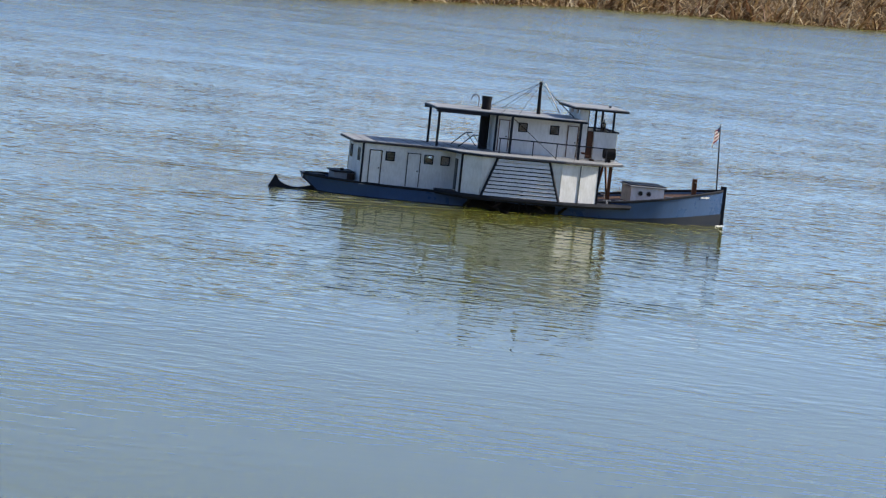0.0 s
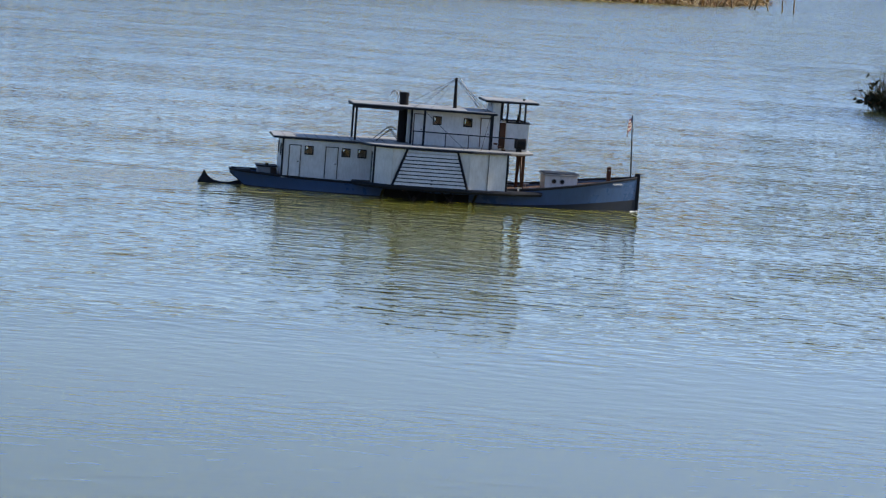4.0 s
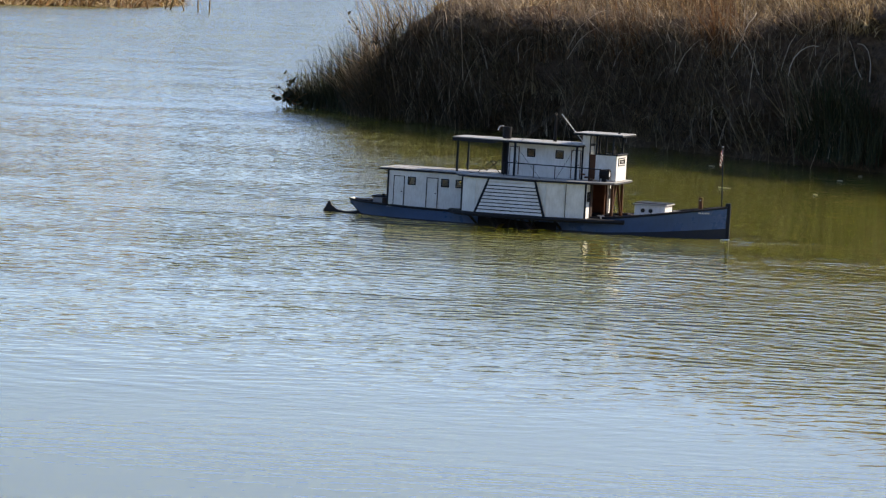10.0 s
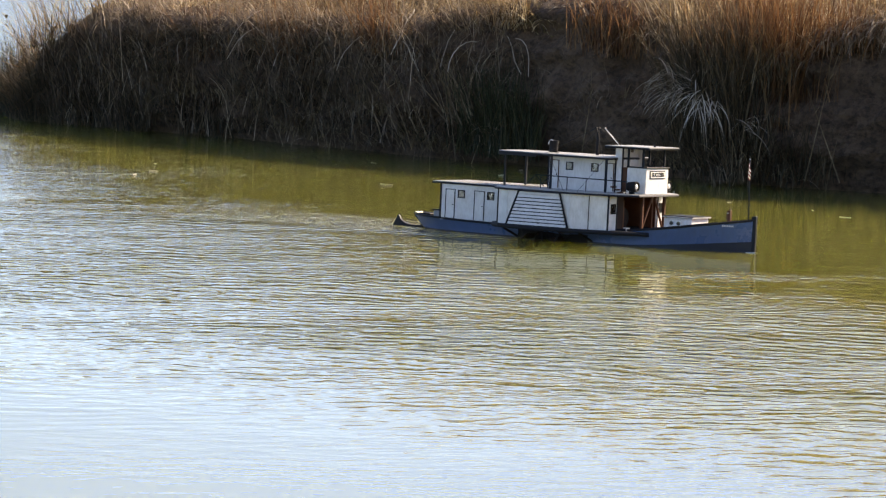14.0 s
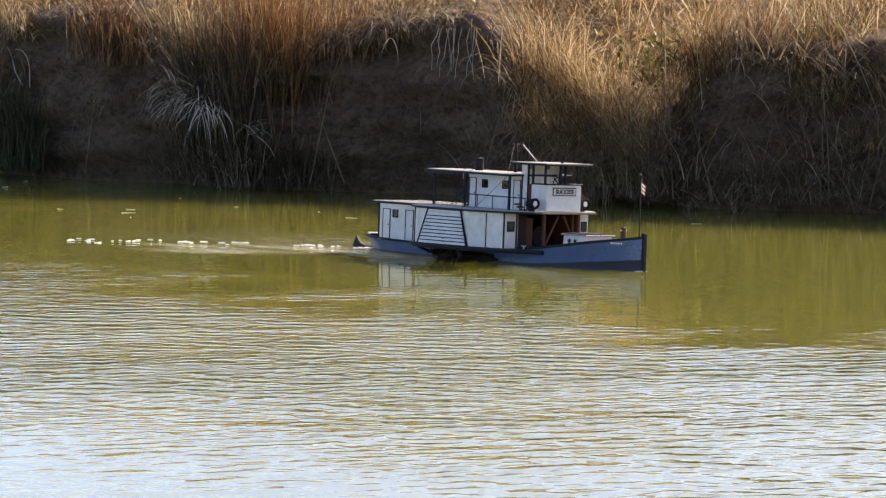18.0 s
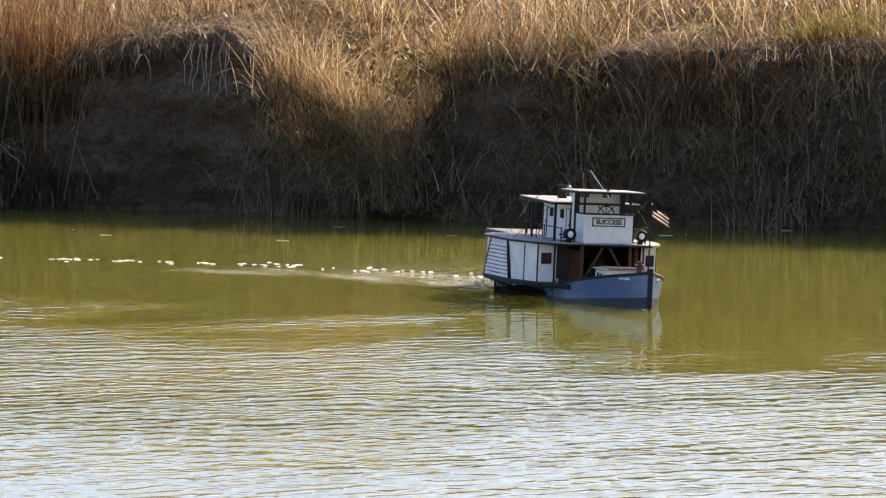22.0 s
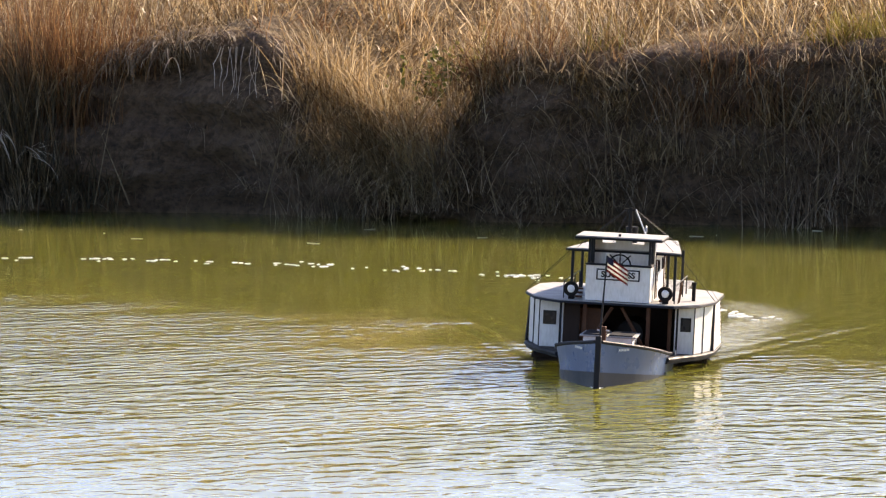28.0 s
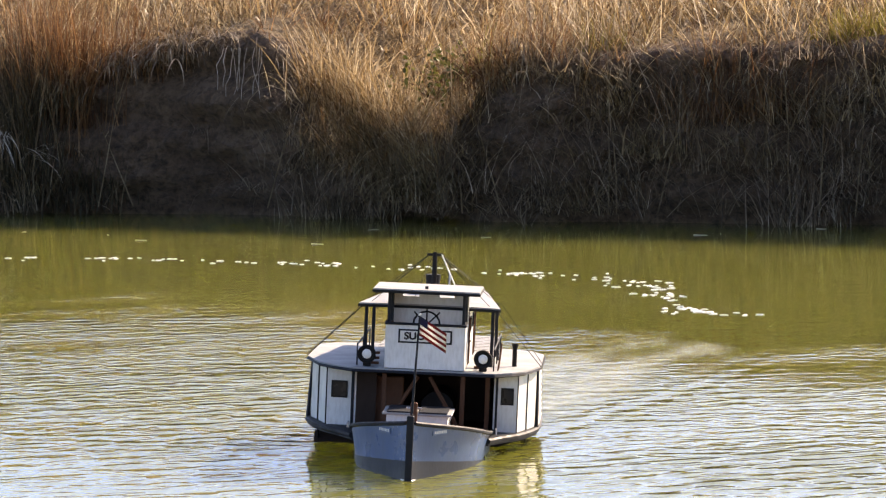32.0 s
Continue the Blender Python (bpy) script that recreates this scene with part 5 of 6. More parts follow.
# chimney, vents, mast and stays
bm = rod(B(), (-0.446, -0.015, 0.2335), (-0.446, -0.015, 0.450), 0.0195, 18)
rod(bm, (-0.446, -0.015, 0.436), (-0.446, -0.015, 0.451), 0.0215, 18)
rod(bm, (-0.446, -0.015, 0.40), (-0.446, -0.015, 0.404), 0.0215, 18)
part("chimney", bm, M_BLACK, steamer, "black iron chimney")
bm = B()
prev = None
for k in range(9):
    a = math.pi * k / 8
    p = Vector((-0.487 + 0.018 * math.cos(a) + 0.004 * k / 8, 0.03, 0.43 + 0.022 * math.sin(a)))
    if prev:
        rod(bm, prev, p, 0.003, 6)
    prev = p
rod(bm, (-0.469, 0.03, 0.40), (-0.469, 0.03, 0.43), 0.003, 6)
part("steam_pipe", bm, M_STEEL, steamer, "bent steel steam pipe")
mast = part("mast", rod(B(), (-0.221, 0, 0.396), (-0.223, 0, 0.529), 0.0085, 10, 0.006), M_BLACK, steamer, "short black mast")
part("crossbar", rod(B(), (-0.223, -0.022, 0.522), (-0.223, 0.022, 0.522), 0.004, 6), M_BLACK, mast)
for to in ((-0.41, -0.15), (-0.41, 0.15), (-0.34, -0.17), (-0.34, 0.17), (-0.10, -0.16), (-0.10, 0.16), (-0.075, -0.05)):
    part("stay", rod(B(), (-0.223, to[1] * 0.08, 0.524), (to[0], to[1], 0.396), 0.0010, 4), M_LINE, mast, "thin dark stay")
part("derrick", rod(B(), (-0.20, 0.02, 0.524), (-0.11, 0.085, 0.402), 0.0022, 6), M_CLOTH, mast, "white painted derrick spar")
for side in (-1, 1):
    for a, b in (((-0.08, 0.182, 0.385), (-0.13, 0.335, 0.236)), ((-0.37, 0.182, 0.385), (-0.20, 0.338, 0.236))):
        part("guy_wire", rod(B(), (a[0], side * a[1], a[2]), (b[0], side * b[1], b[2]), 0.0011, 4), M_BLACK, steamer)

# wheelhouse
wh = new("wheelhouse")
wh.parent = steamer
part("front_panel", wall(B(), (0.095, -0.105), (0.095, 0.105), 0.236, 0.352), M_WHITE, wh, "white front panel")
for side in (-1, 1):
    part("side_panel", wall(B(), (0.0, side * 0.104), (0.095, side * 0.104), 0.236, 0.352), M_WHITE, wh)
    part("rear_side", wall(B(), (-0.066, side * 0.104), (-0.032, side * 0.104), 0.236, 0.438), M_WHITE, wh)
    for x in (0.0, 0.078):
        bm = block(B(), x - 0.004, x + 0.004, side * 0.100 - 0.004, side * 0.100 + 0.004, 0.356, 0.442)
        part("window_post", bm, M_TRIM, wh)
    bm = block(B(), -0.036, -0.028, side * 0.1 - 0.005, side * 0.1 + 0.005, 0.236, 0.44)
    part("window_post", bm, M_TRIM, wh)
bm = block(B(), 0.091, 0.103, -0.110, 0.110, 0.352, 0.3585, 0.001)
for side in (-1, 1):
    block(bm, -0.004, 0.0905, side * 0.104 - 0.006, side * 0.104 + 0.006, 0.352, 0.3585, 0.001)
part("ledge", bm, M_TRIM, wh, "dark window ledge")
bm = wall(B(), (-0.064, 0.104), (-0.064, -0.104), 0.388, 0.417)
for y0, y1 in ((0.104, 0.066), (0.026, -0.030), (-0.074, -0.104)):
    wall(bm, (-0.064, y0), (-0.064, y1), 0.4172, 0.436)
wall(bm, (-0.064, 0.104), (-0.064, -0.104), 0.4362, 0.440)
back = part("rear_wall", bm, M_WHITE, wh, "white rear wall with two small openings")
part("rear_panel", wall(B(), (-0.060, 0.100), (-0.060, -0.100), 0.236, 0.386), M_WHITE, wh, "white rear panel")
part("side_door", block(B(), -0.030, -0.003, -0.101, -0.094, 0.240, 0.352, 0.001), M_BROWN, wh, "red-brown sliding side door")
outl = [(0.128, -0.142), (0.128, 0.142), (-0.102, 0.142), (-0.102, -0.142)]
wr = part("wheelhouse_roof", slab(B(), outl, 0.4425, 0.4495), M_ROOF, wh, "pale flat wheelhouse roof")
bm = B()
tube(bm, [(x, y, 0.4425) for x, y in outl], 0.0046, 4, True)
part("roof_edge", bm, M_TRIM, wr, "dark roof edging")
bm = block(B(), 0.075, 0.085, -0.006, 0.002, 0.449, 0.457)
part("roof_fitting", bm, M_TRIM, wr)
# steering wheel
bm = B()
for i in range(16):
    a, c = i * math.pi / 8, (i + 1) * math.pi / 8
    rod(bm, (0.062, 0.036 * math.cos(a), 0.352 + 0.036 * math.sin(a)), (0.062, 0.036 * math.cos(c), 0.352 + 0.036 * math.sin(c)), 0.0026, 6)
for i in range(8):
    a = i * math.pi / 4
    rod(bm, (0.062, 0, 0.352), (0.062, 0.049 * math.cos(a), 0.352 + 0.049 * math.sin(a)), 0.0022, 6)
rod(bm, (0.052, 0, 0.352), (0.068, 0, 0.352), 0.007, 10)
part("steering_wheel", bm, M_BLACK, wh, "dark spoked steering wheel")
part("wheel_stand", block(B(), 0.045, 0.058, -0.012, 0.012, 0.236, 0.35, 0.001), M_BROWN, wh)
# name board with its word
board = part("name_board", block(B(), 0.0985, 0.1005, -0.072, 0.072, 0.3045, 0.3415), M_TRIM, wh, "name board with a black border")
part("board_face", block(B(), 0.1005, 0.1015, -0.067, 0.067, 0.309, 0.337), M_CLOTH, board, "white board face")
txt = bpy.data.curves.new("name_text", "FONT")
txt.body, txt.size, txt.extrude, txt.align_x, txt.align_y = "SUCCESS", 0.0265, 0.0005, "CENTER", "CENTER"
txt.offset = 0.0010
tob = new("name_text", txt)
tob.parent = board
tob.matrix_basis = Matrix.Translation((0.1022, 0, 0.3228)) @ Euler((radians(90), 0, radians(90))).to_matrix().to_4x4() @ Matrix.Diagonal((1.06, 1.0, 1.0, 1.0))
txt.materials.append(M_BLACK)
tob["label"] = "bold black capitals"

# headlamps either side
for side in (-1, 1):
    y = side * 0.156
    lamp = part("headlamp", rod(B(), (0.035, y, 0.268), (0.078, y, 0.268), 0.020, 18, 0.025), M_BLACK, steamer, "round black headlamp")
    bm = B()
    for i in range(18):
        a, c = i * math.pi / 9, (i + 1) * math.pi / 9
        rod(bm, (0.079, y + 0.0215 * math.cos(a), 0.268 + 0.0215 * math.sin(a)), (0.079, y + 0.0215 * math.cos(c), 0.268 + 0.0215 * math.sin(c)), 0.0038, 6)
    part("lamp_rim", bm, M_BLACK, lamp)
    bm = B()
    bmesh.ops.create_uvsphere(bm, u_segments=14, v_segments=8, radius=0.0135, matrix=Matrix.Translation((0.076, y, 0.268)) @ Matrix.Diagonal((0.5, 1, 1, 1)))
    part("lamp_lens", bm, M_LENS, lamp, "white lamp glass")
    part("lamp_stand", block(B(), 0.045, 0.066, y - 0.010, y + 0.010, 0.2335, 0.246, 0.001), M_BLACK, lamp)
    # wooden steps behind the lamp
    bm = B()
    for i in range(3):
        block(bm, -0.055 + 0.018 * i, -0.040 + 0.018 * i, side * 0.145 - 0.016, side * 0.145 + 0.016, 0.2335 + 0.012 * (2 - i), 0.240 + 0.012 * (2 - i))
    part("step", bm, M_BROWN, ud, "small red-brown steps")
part("funnel", rod(B(), (-0.12, 0.245, 0.2335), (-0.12, 0.245, 0.292), 0.008, 10), M_BLACK, steamer, "small black vent pipe")
part("funnel_cap", rod(B(), (-0.12, 0.245, 0.286), (-0.12, 0.245, 0.297), 0.0105, 10), M_BLACK, steamer)
# open gangway gate on the port upper deck
bm = B()
for x in (-0.03, 0.02):
    rod(bm, (x, 0.196, 0.2335), (x, 0.205, 0.302), 0.0025, 6)
rod(bm, (-0.05, 0.203, 0.290), (0.03, 0.206, 0.305), 0.003, 6)
part("gate_rail", bm, M_BROWN, ud)

# foredeck: hatch house with portholes, bollard, cleats, flagpole
hatch = new("foredeck_hatch")
hatch.parent = steamer
bm = B()
vs = []
for x, z in ((0.188, 0.068), (0.330, 0.092)):
    for y in (-0.082, 0.082):
        vs += [bm.verts.new((x, y, z - 0.01)), bm.verts.new((x, y * 0.97, 0.134 if x < 0.2 else 0.138))]
for f in ((0, 1, 5, 4), (2, 6, 7, 3), (0, 2, 3, 1), (4, 5, 7, 6), (1, 3, 7, 5), (0, 4, 6, 2)):
    bm.faces.new([vs[i] for i in f])
bmesh.ops.recalc_face_normals(bm, faces=bm.faces)
part("hatch_body", bm, M_WHITE, hatch, "white hatch house")
for y0, y1 in ((-0.091, -0.002), (0.002, 0.091)):
    bm = block(B(), 0.180, 0.340, y0, y1, 0.137, 0.143, 0.001)
    part("hatch_lid", bm, M_ROOF, hatch, "pale hatch lid with dark edge")
    bm = block(B(), 0.186, 0.338, y0 + 0.012 if y0 < 0 else y0 + 0.003, y1 - 0.003 if y0 < 0 else y1 - 0.012, 0.1432, 0.147)
    part("lid_batten", bm, M_TRIM, hatch)
for side in (-1, 1):
    for x in (0.228, 0.264):
        bm = rod(B(), (x, side * 0.0800, 0.112), (x, side * 0.0840, 0.112), 0.012, 14)
        ph = part("porthole", bm, M_STEEL, hatch, "round porthole")
        part("porthole_glass", rod(B(), (x, side * 0.0835, 0.112), (x, side * 0.0848, 0.112), 0.009, 12), M_GLASSDARK, ph)
bo = part("bollard", block(B(), 0.469, 0.487, -0.009, 0.009, 0.112, 0.186, 0.002), M_BROWN, steamer, "red-brown wooden bollard")
part("bollard_pin", rod(B(), (0.478, -0.02, 0.172), (0.478, 0.02, 0.172), 0.003, 6), M_STEEL, bo)
for x, y in ((0.13, -0.13), (0.13, 0.13), (0.345, -0.11), (0.345, 0.11), (0.06, -0.20), (0.06, 0.20)):
    z = station(min(x, 0.58), 3) - 0.012 if abs(y) < 0.18 else 0.066
    bm = rod(B(), (x, y, z), (x, y, z + 0.014), 0.004, 6)
    rod(bm, (x - 0.016, y, z + 0.014), (x + 0.016, y, z + 0.014), 0.003, 6)
    part("cleat", bm, M_STEEL, steamer)
pole = part("flagpole", rod(B(), (0.576, 0.0, 0.140), (0.564, 0.010, 0.420), 0.0034, 8, 0.0024), M_TRIM, steamer, "thin dark flagpole at the bow")
part("pole_knob", rod(B(), (0.564, 0.010, 0.418), (0.564, 0.010, 0.424), 0.004, 8), M_STEEL, pole)
# flag in the pole's space, its hoist on the z axis
flag = new("flag")
flag.parent = steamer
FL, FH = 0.088, 0.050


def cloth(u, v):
    """A place on the half-hanging flag: u along the fly, v up the hoist."""
    x = FL * u * 0.80
    z = FH * (v - 1) - FL * u * 0.5
    y = 0.007 * math.sin(u * 7.0 + v * 1.5) * u ** 0.6
    return (x, y, z)


def cloth_piece(u0, u1, v0, v1):
    bm = B()
    nu, nv = 10, 4
    g = [[bm.verts.new(cloth(u0 + (u1 - u0) * i / nu, v0 + (v1 - v0) * j / nv)) for j in range(nv + 1)] for i in range(nu + 1)]
    for i in range(nu):
        for j in range(nv):
            bm.faces.new((g[i][j], g[i + 1][j], g[i + 1][j + 1], g[i][j + 1]))
    for f in bm.faces:
        f.smooth = True
    r = bmesh.ops.solidify(bm, geom=list(bm.faces), thickness=0.0006)
    return bm


for i in range(7):
    v0, v1 = i / 7, (i + 1) / 7
    u0 = 0.30 if i >= 4 else 0.0
    part("stripe", cloth_piece(u0, 1, v0, v1), M_CLOTH if i % 2 else M_RED, flag, "white stripe" if i % 2 else "red stripe")
part("canton", cloth_piece(0, 0.30, 4 / 7, 1), M_NAVY, flag, "dark corner field")
flag.location = (0.564, 0.010, 0.418)

for side in (-1, 1):
    # a low ragged line of froth along the stem
    bm = B()
    lo, hi = [], []
    for k in range(14):
        x = 0.620 - 0.040 * k / 13
        y = side * (station(min(x, 0.605), 2) + 0.003)
        w = (0.006 * (1 - k / 13) + 0.001) * (0.6 + 0.6 * rng.uniform())
        lo.append(bm.verts.new((x, y + side * w, -0.001)))
        hi.append(bm.verts.new((x, y, 0.001 + 0.004 * (1 - k / 13) * rng.uniform(0.4, 1.0))))
    for k in range(13):
        bm.faces.new((lo[k], lo[k + 1], hi[k + 1], hi[k]))
    part("bow_foam", bm, M_FOAM, steamer, "thin white froth at the bow")
# stern: locker, hatch, pot, tiller and rudder
lock = part("stern_locker", block(B(), -1.062, -0.982, -0.055, 0.055, 0.050, 0.088, 0.002), M_ROOF, steamer, "pale stern locker")
part("locker_lid", block(B(), -1.070, -0.976, -0.062, 0.062, 0.088, 0.094, 0.001), M_TRIM, lock)
part("pot", rod(B(), (-1.022, -0.02, 0.094), (-1.022, -0.02, 0.103), 0.008, 10), M_BLACK, lock)
part("drum", rod(B(), (-0.995, -0.085, 0.052), (-0.995, -0.085, 0.088), 0.014, 12), M_INSIDE, steamer, "small dull drum")
part("stern_hatch", block(B(), -1.150, -1.090, -0.04, 0.04, 0.056, 0.070, 0.002), M_BLACK, steamer, "low black stern hatch")
part("stern_rail", rod(B(), (-1.178, -0.030, 0.070), (-1.178, 0.030, 0.070), 0.005, 6), M_CLOTH, hull)
bm = B()
prof = [(-1.120, 0.022), (-1.150, 0.016), (-1.180, 0.008), (-1.215, 0.007), (-1.250, 0.014), (-1.275, 0.030), (-1.286, 0.050), (-1.292, 0.052), (-1.300, 0.034), (-1.316, 0.004), (-1.318, -0.04), (-1.13, -0.04)]
lo = [bm.verts.new((x, -0.006, z)) for x, z in prof]
hi = [bm.verts.new((x, 0.006, z)) for x, z in prof]
bm.faces.new(lo)
bm.faces.new(hi[::-1])
for i in range(len(prof)):
    j = (i + 1) % len(prof)
    bm.faces.new((lo[j], lo[i], hi[i], hi[j]))
bmesh.ops.recalc_face_normals(bm, faces=bm.faces)
rudder = part("rudder", bm, M_TRIM, steamer, "broad dark rudder blade behind the stern")

# ------------------------------------------------------------------ foam that the paddles leave
FOAM = []
for v in range(8):
    bm = B()
    a, b, c = rng.uniform(0.006, 0.019), rng.uniform(0.005, 0.012), rng.uniform(0.002, 0.0036)
    bmesh.ops.create_icosphere(bm, subdivisions=3, radius=1.0)
    for p in bm.verts:
        k = 1.0 + 0.75 * noise.noise(p.co * 1.9 + Vector((v * 7.0, 0, 0))) + 0.3 * noise.noise(p.co * 5.0)
        p.co = Vector((p.co.x * a, p.co.y * b, p.co.z * c)) * k
    me = bpy.data.meshes.new("foam_clump")
    bm.to_mesh(me)
    bm.free()
    me.materials.append(M_FOAM)
    FOAM.append(me)

# where the froth has drifted at the end, by the time it came up
TRAIL = ((14.4, 6.0, 17.4), (15.0, 6.3, 17.3), (16.0, 6.71, 17.02), (16.8, 7.14, 16.71), (17.6, 7.38, 16.22), (18.4, 7.59, 15.86), (19.4, 7.86, 15.38), (20.6, 8.08, 14.8),
         (21.4, 8.22, 14.43), (22.0, 8.28, 14.12), (22.8, 8.2, 13.7), (23.4, 8.03, 13.32), (24.3, 7.8, 12.75), (25.0, 7.6, 12.4), (26.0, 7.7, 12.3))


def lay_foam():
    """Froth wells up behind the paddles and drifts slowly with the stream."""
    ts, xs, ys = zip(*TRAIL)
    puffs = [(14.4 + 11.4 * (k + rng.uniform(0, 1)) / 46, rng.uniform(0.4, 1.6)) for k in range(46)]
    for k in range(190):
        t0, gap = puffs[int(rng.integers(46))]
        t = min(max(t0 + rng.normal(0, 0.10), 14.4), 25.9)
        scene.frame_set(frame(t))
        p = steamer.matrix_world @ Vector((-0.72, 0.20, 0))
        j, w = Vector((rng.normal(0, 0.05 * gap), rng.normal(0, 0.07 * gap), 0)), rng.uniform(1.0, 1.5)
        e = Vector((float(np.interp(t, ts, xs)), float(np.interp(t, ts, ys)), 0))
        a = rng.uniform(0, 360)
        q = p + (e - p) * (0.7 / (31.5 - t)) + j
        p, e = p + j, e + j * w
        ob = tagged(new("foam_clump", FOAM[int(rng.integers(8))]), "small white froth clump floating in the wake", "foam", group="foam trail")
        walk(ob, [(0.0, pose(p.x, p.y, -0.06, 0, 0, a)), (t, pose(p.x, p.y, -0.06, 0, 0, a)), (t + 0.7, pose(q.x, q.y, 0.001, 0, 0, a)), (32.0, pose(e.x, e.y, 0.001, 0, 0, a + 20))])
    scene.frame_set(1)


bm = B()
rim = [bm.verts.new((0.34 * math.cos(k * math.pi / 14), 0.15 * math.sin(k * math.pi / 14), -0.0006)) for k in range(28)]
mid = bm.verts.new((0, 0, 0.0006))
for k in range(28):
    bm.faces.new((rim[k], rim[(k + 1) % 28], mid))
WASH = bpy.data.meshes.new("wash_patch")
bm.to_mesh(WASH)
bm.free()
WASH.materials.append(M_WASH)


def lay_wash():
    """Pale aerated water wells up astern of each paddle, stays in place and sinks again after a few seconds."""
    for k in range(84):
        t = 13.0 + 18.2 * (k + rng.uniform(0.0, 0.8)) / 84
        scene.frame_set(frame(t))
        side = 1 if k % 2 else -1
        p = steamer.matrix_world @ Vector((-0.60 + rng.normal(0, 0.05), side * rng.uniform(0.08, 0.24), 0))
        end = min(t + rng.uniform(2.4, 4.4), 31.9)
        a = math.degrees(steamer.matrix_world.to_euler().z) + rng.normal(0, 8)
        top = 0.0010 + 0.0001 * (k % 9)
        ob = tagged(new("wash_patch", WASH), "thin pale patch of aerated water in the wake", "foam", group="wash astern")
        low, up = pose(p.x, p.y, -0.03, 0, 0, a), pose(p.x, p.y, top, 0, 0, a)
        rows = [(0.0, low), (t, low), (min(t + 0.5, end - 0.05), up), (end, up)]
        rows += [(end + 0.6, low), (32.0, low)] if end < 31.0 else [(32.0, up)]
        walk(ob, rows)
    scene.frame_set(1)


def slim_port():
    """The model's port side is built a little slimmer than its starboard side."""
    for ob in steamer.children_recursive:
        if ob.type != "MESH" or ob.parent in (wheel_a, wheel_b, flag):
            continue
        for v in ob.data.vertices:
            if v.co.y > 0.19:
                v.co.y = 0.19 + (v.co.y - 0.19) * 0.80
    wheel_b.location.y = 0.218


slim_port()


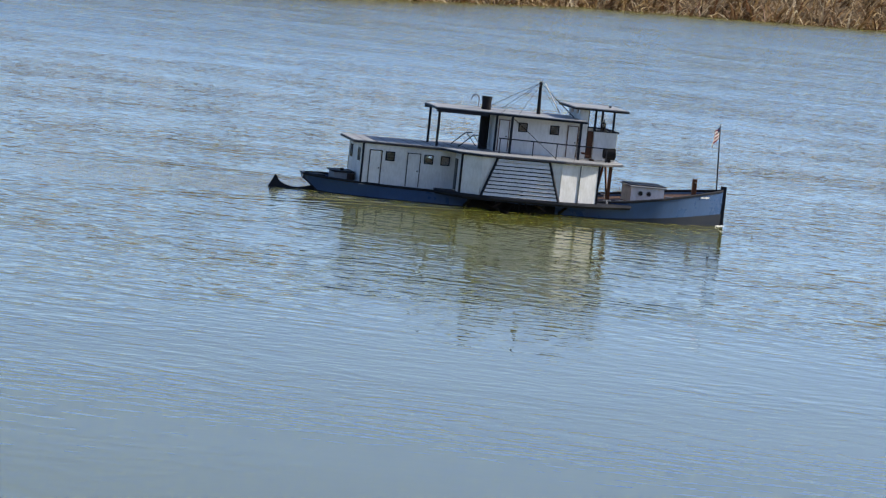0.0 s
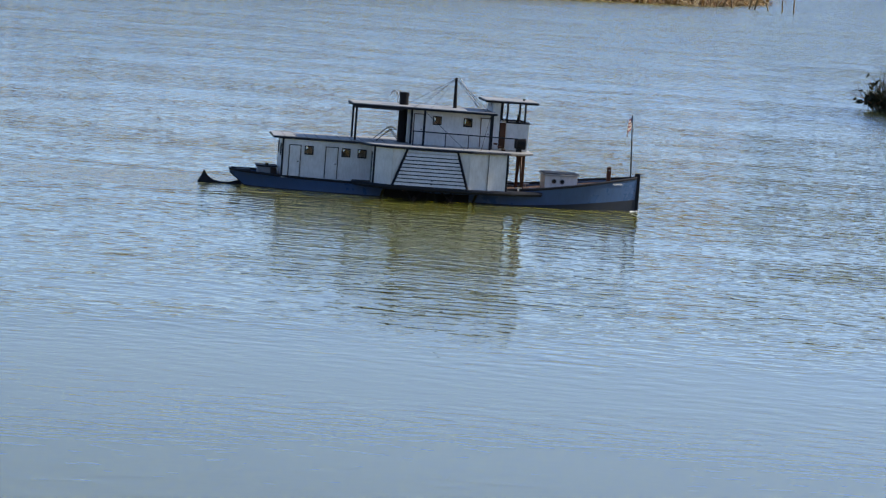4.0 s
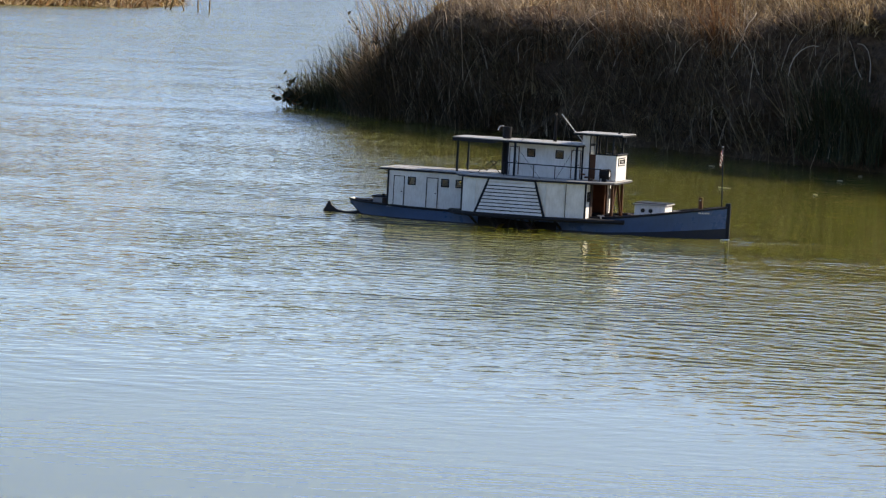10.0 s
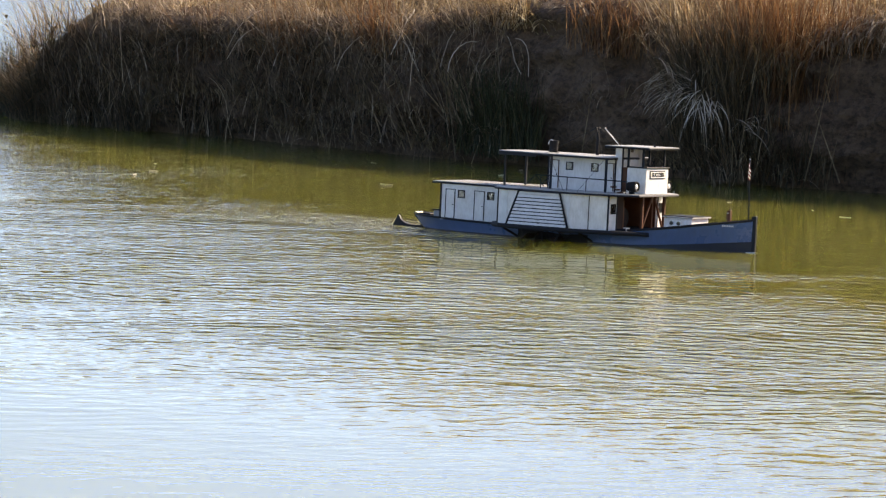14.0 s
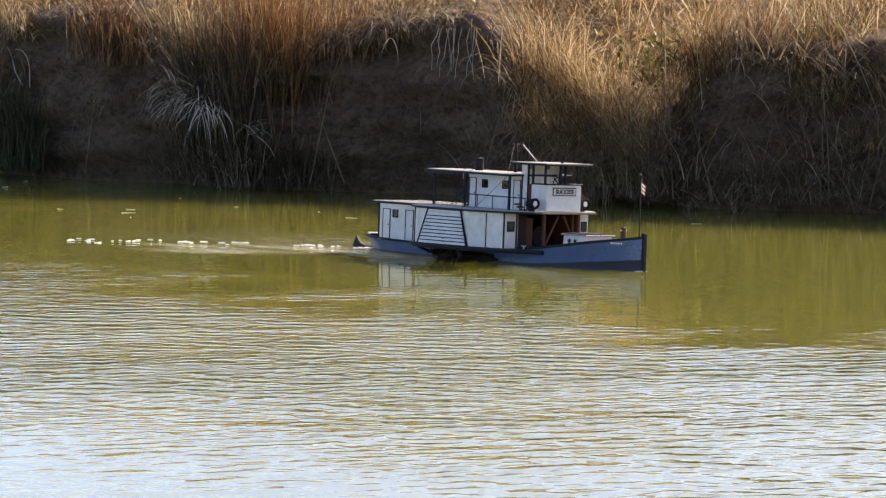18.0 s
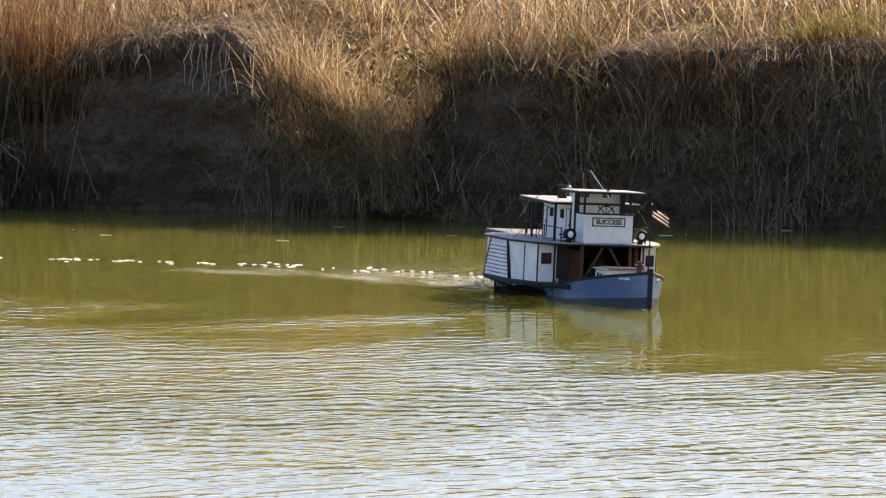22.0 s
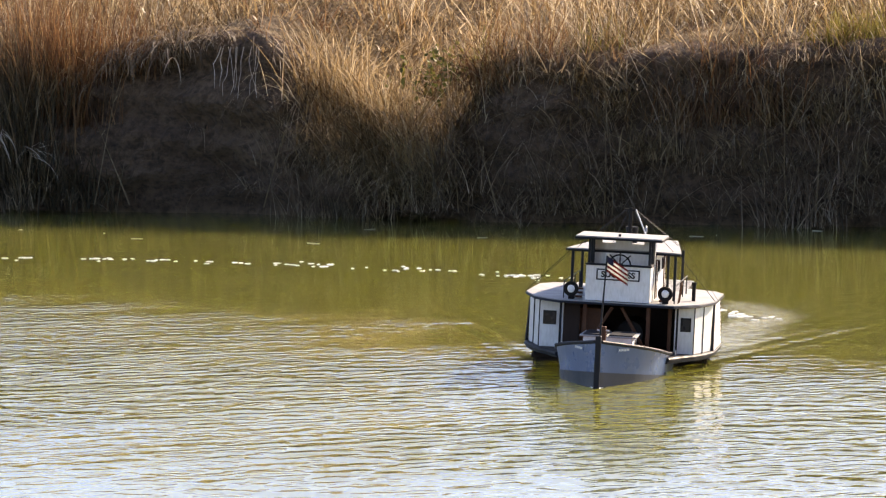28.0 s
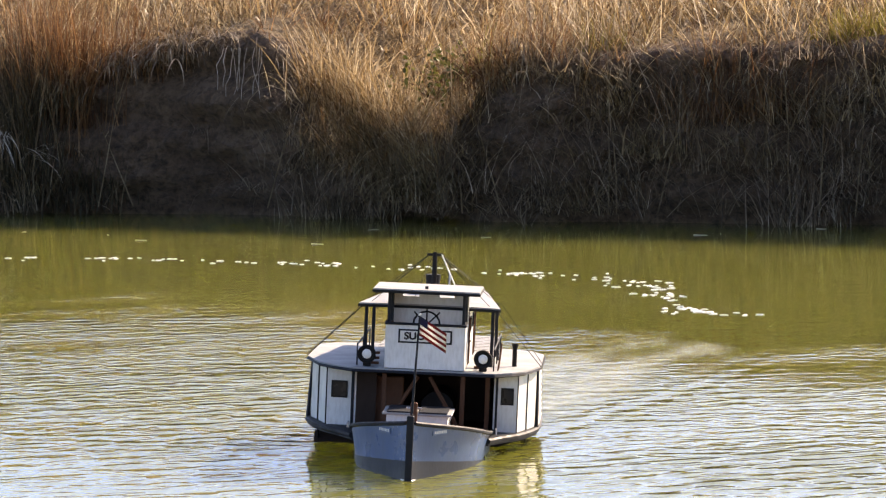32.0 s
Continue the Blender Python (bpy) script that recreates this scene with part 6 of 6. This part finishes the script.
def motions():
    walk(steamer, [
        (0, pose(-1.204, 15.271, 0, 0.18, 0, 18.32)),
        (0.5, pose(-0.932, 15.383, 0, 0.12, 0, 16.20)),
        (1, pose(-0.660, 15.493, 0, 0.13, 0, 14.08)),
        (1.5, pose(-0.388, 15.600, 0, 0.15, 0, 12.12)),
        (2, pose(-0.115, 15.703, 0, 0.10, 0, 10.35)),
        (2.5, pose(0.159, 15.799, 0, 0.16, 0, 8.53)),
        (4.5, pose(1.255, 16.154, 0, -0.19, 0, 1.33)),
        (5, pose(1.530, 16.230, 0, -0.19, 0, -0.81)),
        (5.5, pose(1.797, 16.295, 0, -0.16, 0, -3.10)),
        (6, pose(2.068, 16.347, 0, -0.14, 0, -5.40)),
        (6.5, pose(2.335, 16.390, 0, -0.13, 0, -7.80)),
        (7, pose(2.604, 16.423, 0, -0.14, 0, -10.29)),
        (7.5, pose(2.864, 16.447, 0, -0.13, 0, -12.87)),
        (8, pose(3.124, 16.462, 0, -0.22, 0, -15.48)),
        (8.5, pose(3.373, 16.469, 0, -0.27, 0, -18.17)),
        (9, pose(3.621, 16.467, 0, -0.36, 0, -20.99)),
        (9.5, pose(3.859, 16.460, 0, -0.42, 0, -23.87)),
        (10, pose(4.098, 16.445, 0, -0.48, 0, -26.67)),
        (10.5, pose(4.329, 16.422, 0, -0.55, 0, -29.39)),
        (11, pose(4.555, 16.391, 0, -0.64, 0, -32.14)),
        (11.5, pose(4.769, 16.352, 0, -0.72, 0, -34.93)),
        (12, pose(4.982, 16.300, 0, -0.78, 0, -37.69)),
        (12.5, pose(5.177, 16.238, 0, -0.83, 0, -40.37)),
        (13, pose(5.367, 16.159, 0, -0.98, 0, -42.92)),
        (13.5, pose(5.553, 16.063, 0, -0.97, 0, -45.56)),
        (15.5, pose(6.380, 15.573, 0, -1.47, 0, -57.39)),
        (16, pose(6.579, 15.438, 0, -1.51, 0, -60.26)),
        (16.5, pose(6.766, 15.293, 0, -1.58, 0, -63.11)),
        (17, pose(6.940, 15.138, 0, -1.74, 0, -66.06)),
        (17.5, pose(7.097, 14.975, 0, -1.88, 0, -69.06)),
        (18, pose(7.246, 14.798, 0, -1.99, 0, -72.11)),
        (18.5, pose(7.378, 14.612, 0, -2.08, 0, -75.33)),
        (19, pose(7.492, 14.417, 0, -2.14, 0, -78.83)),
        (19.5, pose(7.586, 14.214, 0, -2.09, 0, -82.65)),
        (20, pose(7.666, 14.000, 0, -2.17, 0, -86.53)),
        (20.5, pose(7.719, 13.783, 0, -2.22, 0, -90.13)),
        (21, pose(7.752, 13.559, 0, -2.32, 0, -93.51)),
        (21.5, pose(7.766, 13.329, 0, -2.43, 0, -96.97)),
        (22, pose(7.766, 13.093, 0, -2.59, 0, -100.77)),
        (22.5, pose(7.746, 12.856, 0, -2.70, 0, -104.71)),
        (23, pose(7.708, 12.620, 0, -2.83, 0, -108.78)),
        (23.5, pose(7.647, 12.390, 0, -2.90, 0, -113.67)),
        (24, pose(7.558, 12.168, 0, -3.00, 0, -118.82)),
        (24.5, pose(7.444, 11.952, 0, -3.15, 0, -123.58)),
        (25, pose(7.308, 11.740, 0, -3.36, 0, -127.24)),
        (25.5, pose(7.147, 11.534, 0, -3.56, 0, -129.13)),
        (27.5, pose(6.404, 10.731, 0, -2.95, 0, -127.19)),
        (28, pose(6.203, 10.531, 0, -2.87, 0, -126.58)),
        (28.5, pose(6.001, 10.326, 0, -2.98, 0, -126.16)),
        (29, pose(5.794, 10.116, 0, -3.05, 0, -125.99)),
        (29.5, pose(5.587, 9.903, 0, -3.21, 0, -126.83)),
        (30, pose(5.373, 9.690, 0, -3.23, 0, -127.39)),
        (30.5, pose(5.164, 9.474, 0, -3.12, 0, -126.26)),
        (31, pose(4.956, 9.254, 0, -2.83, 0, -124.23)),
        (31.5, pose(4.758, 9.027, 0, -2.90, 0, -122.34)),
        (32, pose(4.558, 8.798, 0, -2.98, 0, -120.91)),
    ])
    walk(flag, [(t, pose(0.564, 0.010, 0.418, 0, 0, a)) for t, a in ((0, -129), (5, -111), (9, -92), (13, -69), (16, -52), (17.5, -41), (18.2, -27), (18.7, 6), (19.2, 45), (21, 66), (23, 84), (25.5, 106), (29, 102), (32, 96))])
    for w in (wheel_a, wheel_b):
        loc = w.location.copy()
        walk(w, [(k * 0.5, pose(loc.x, loc.y, loc.z, 0, 80 * k, 0)) for k in range(65)])
    walk(water, [(0.0, pose(0, 0, 0)), (32.0, pose(3.2, -6.4, 0))])
    lay_foam()
    lay_wash()


motions()
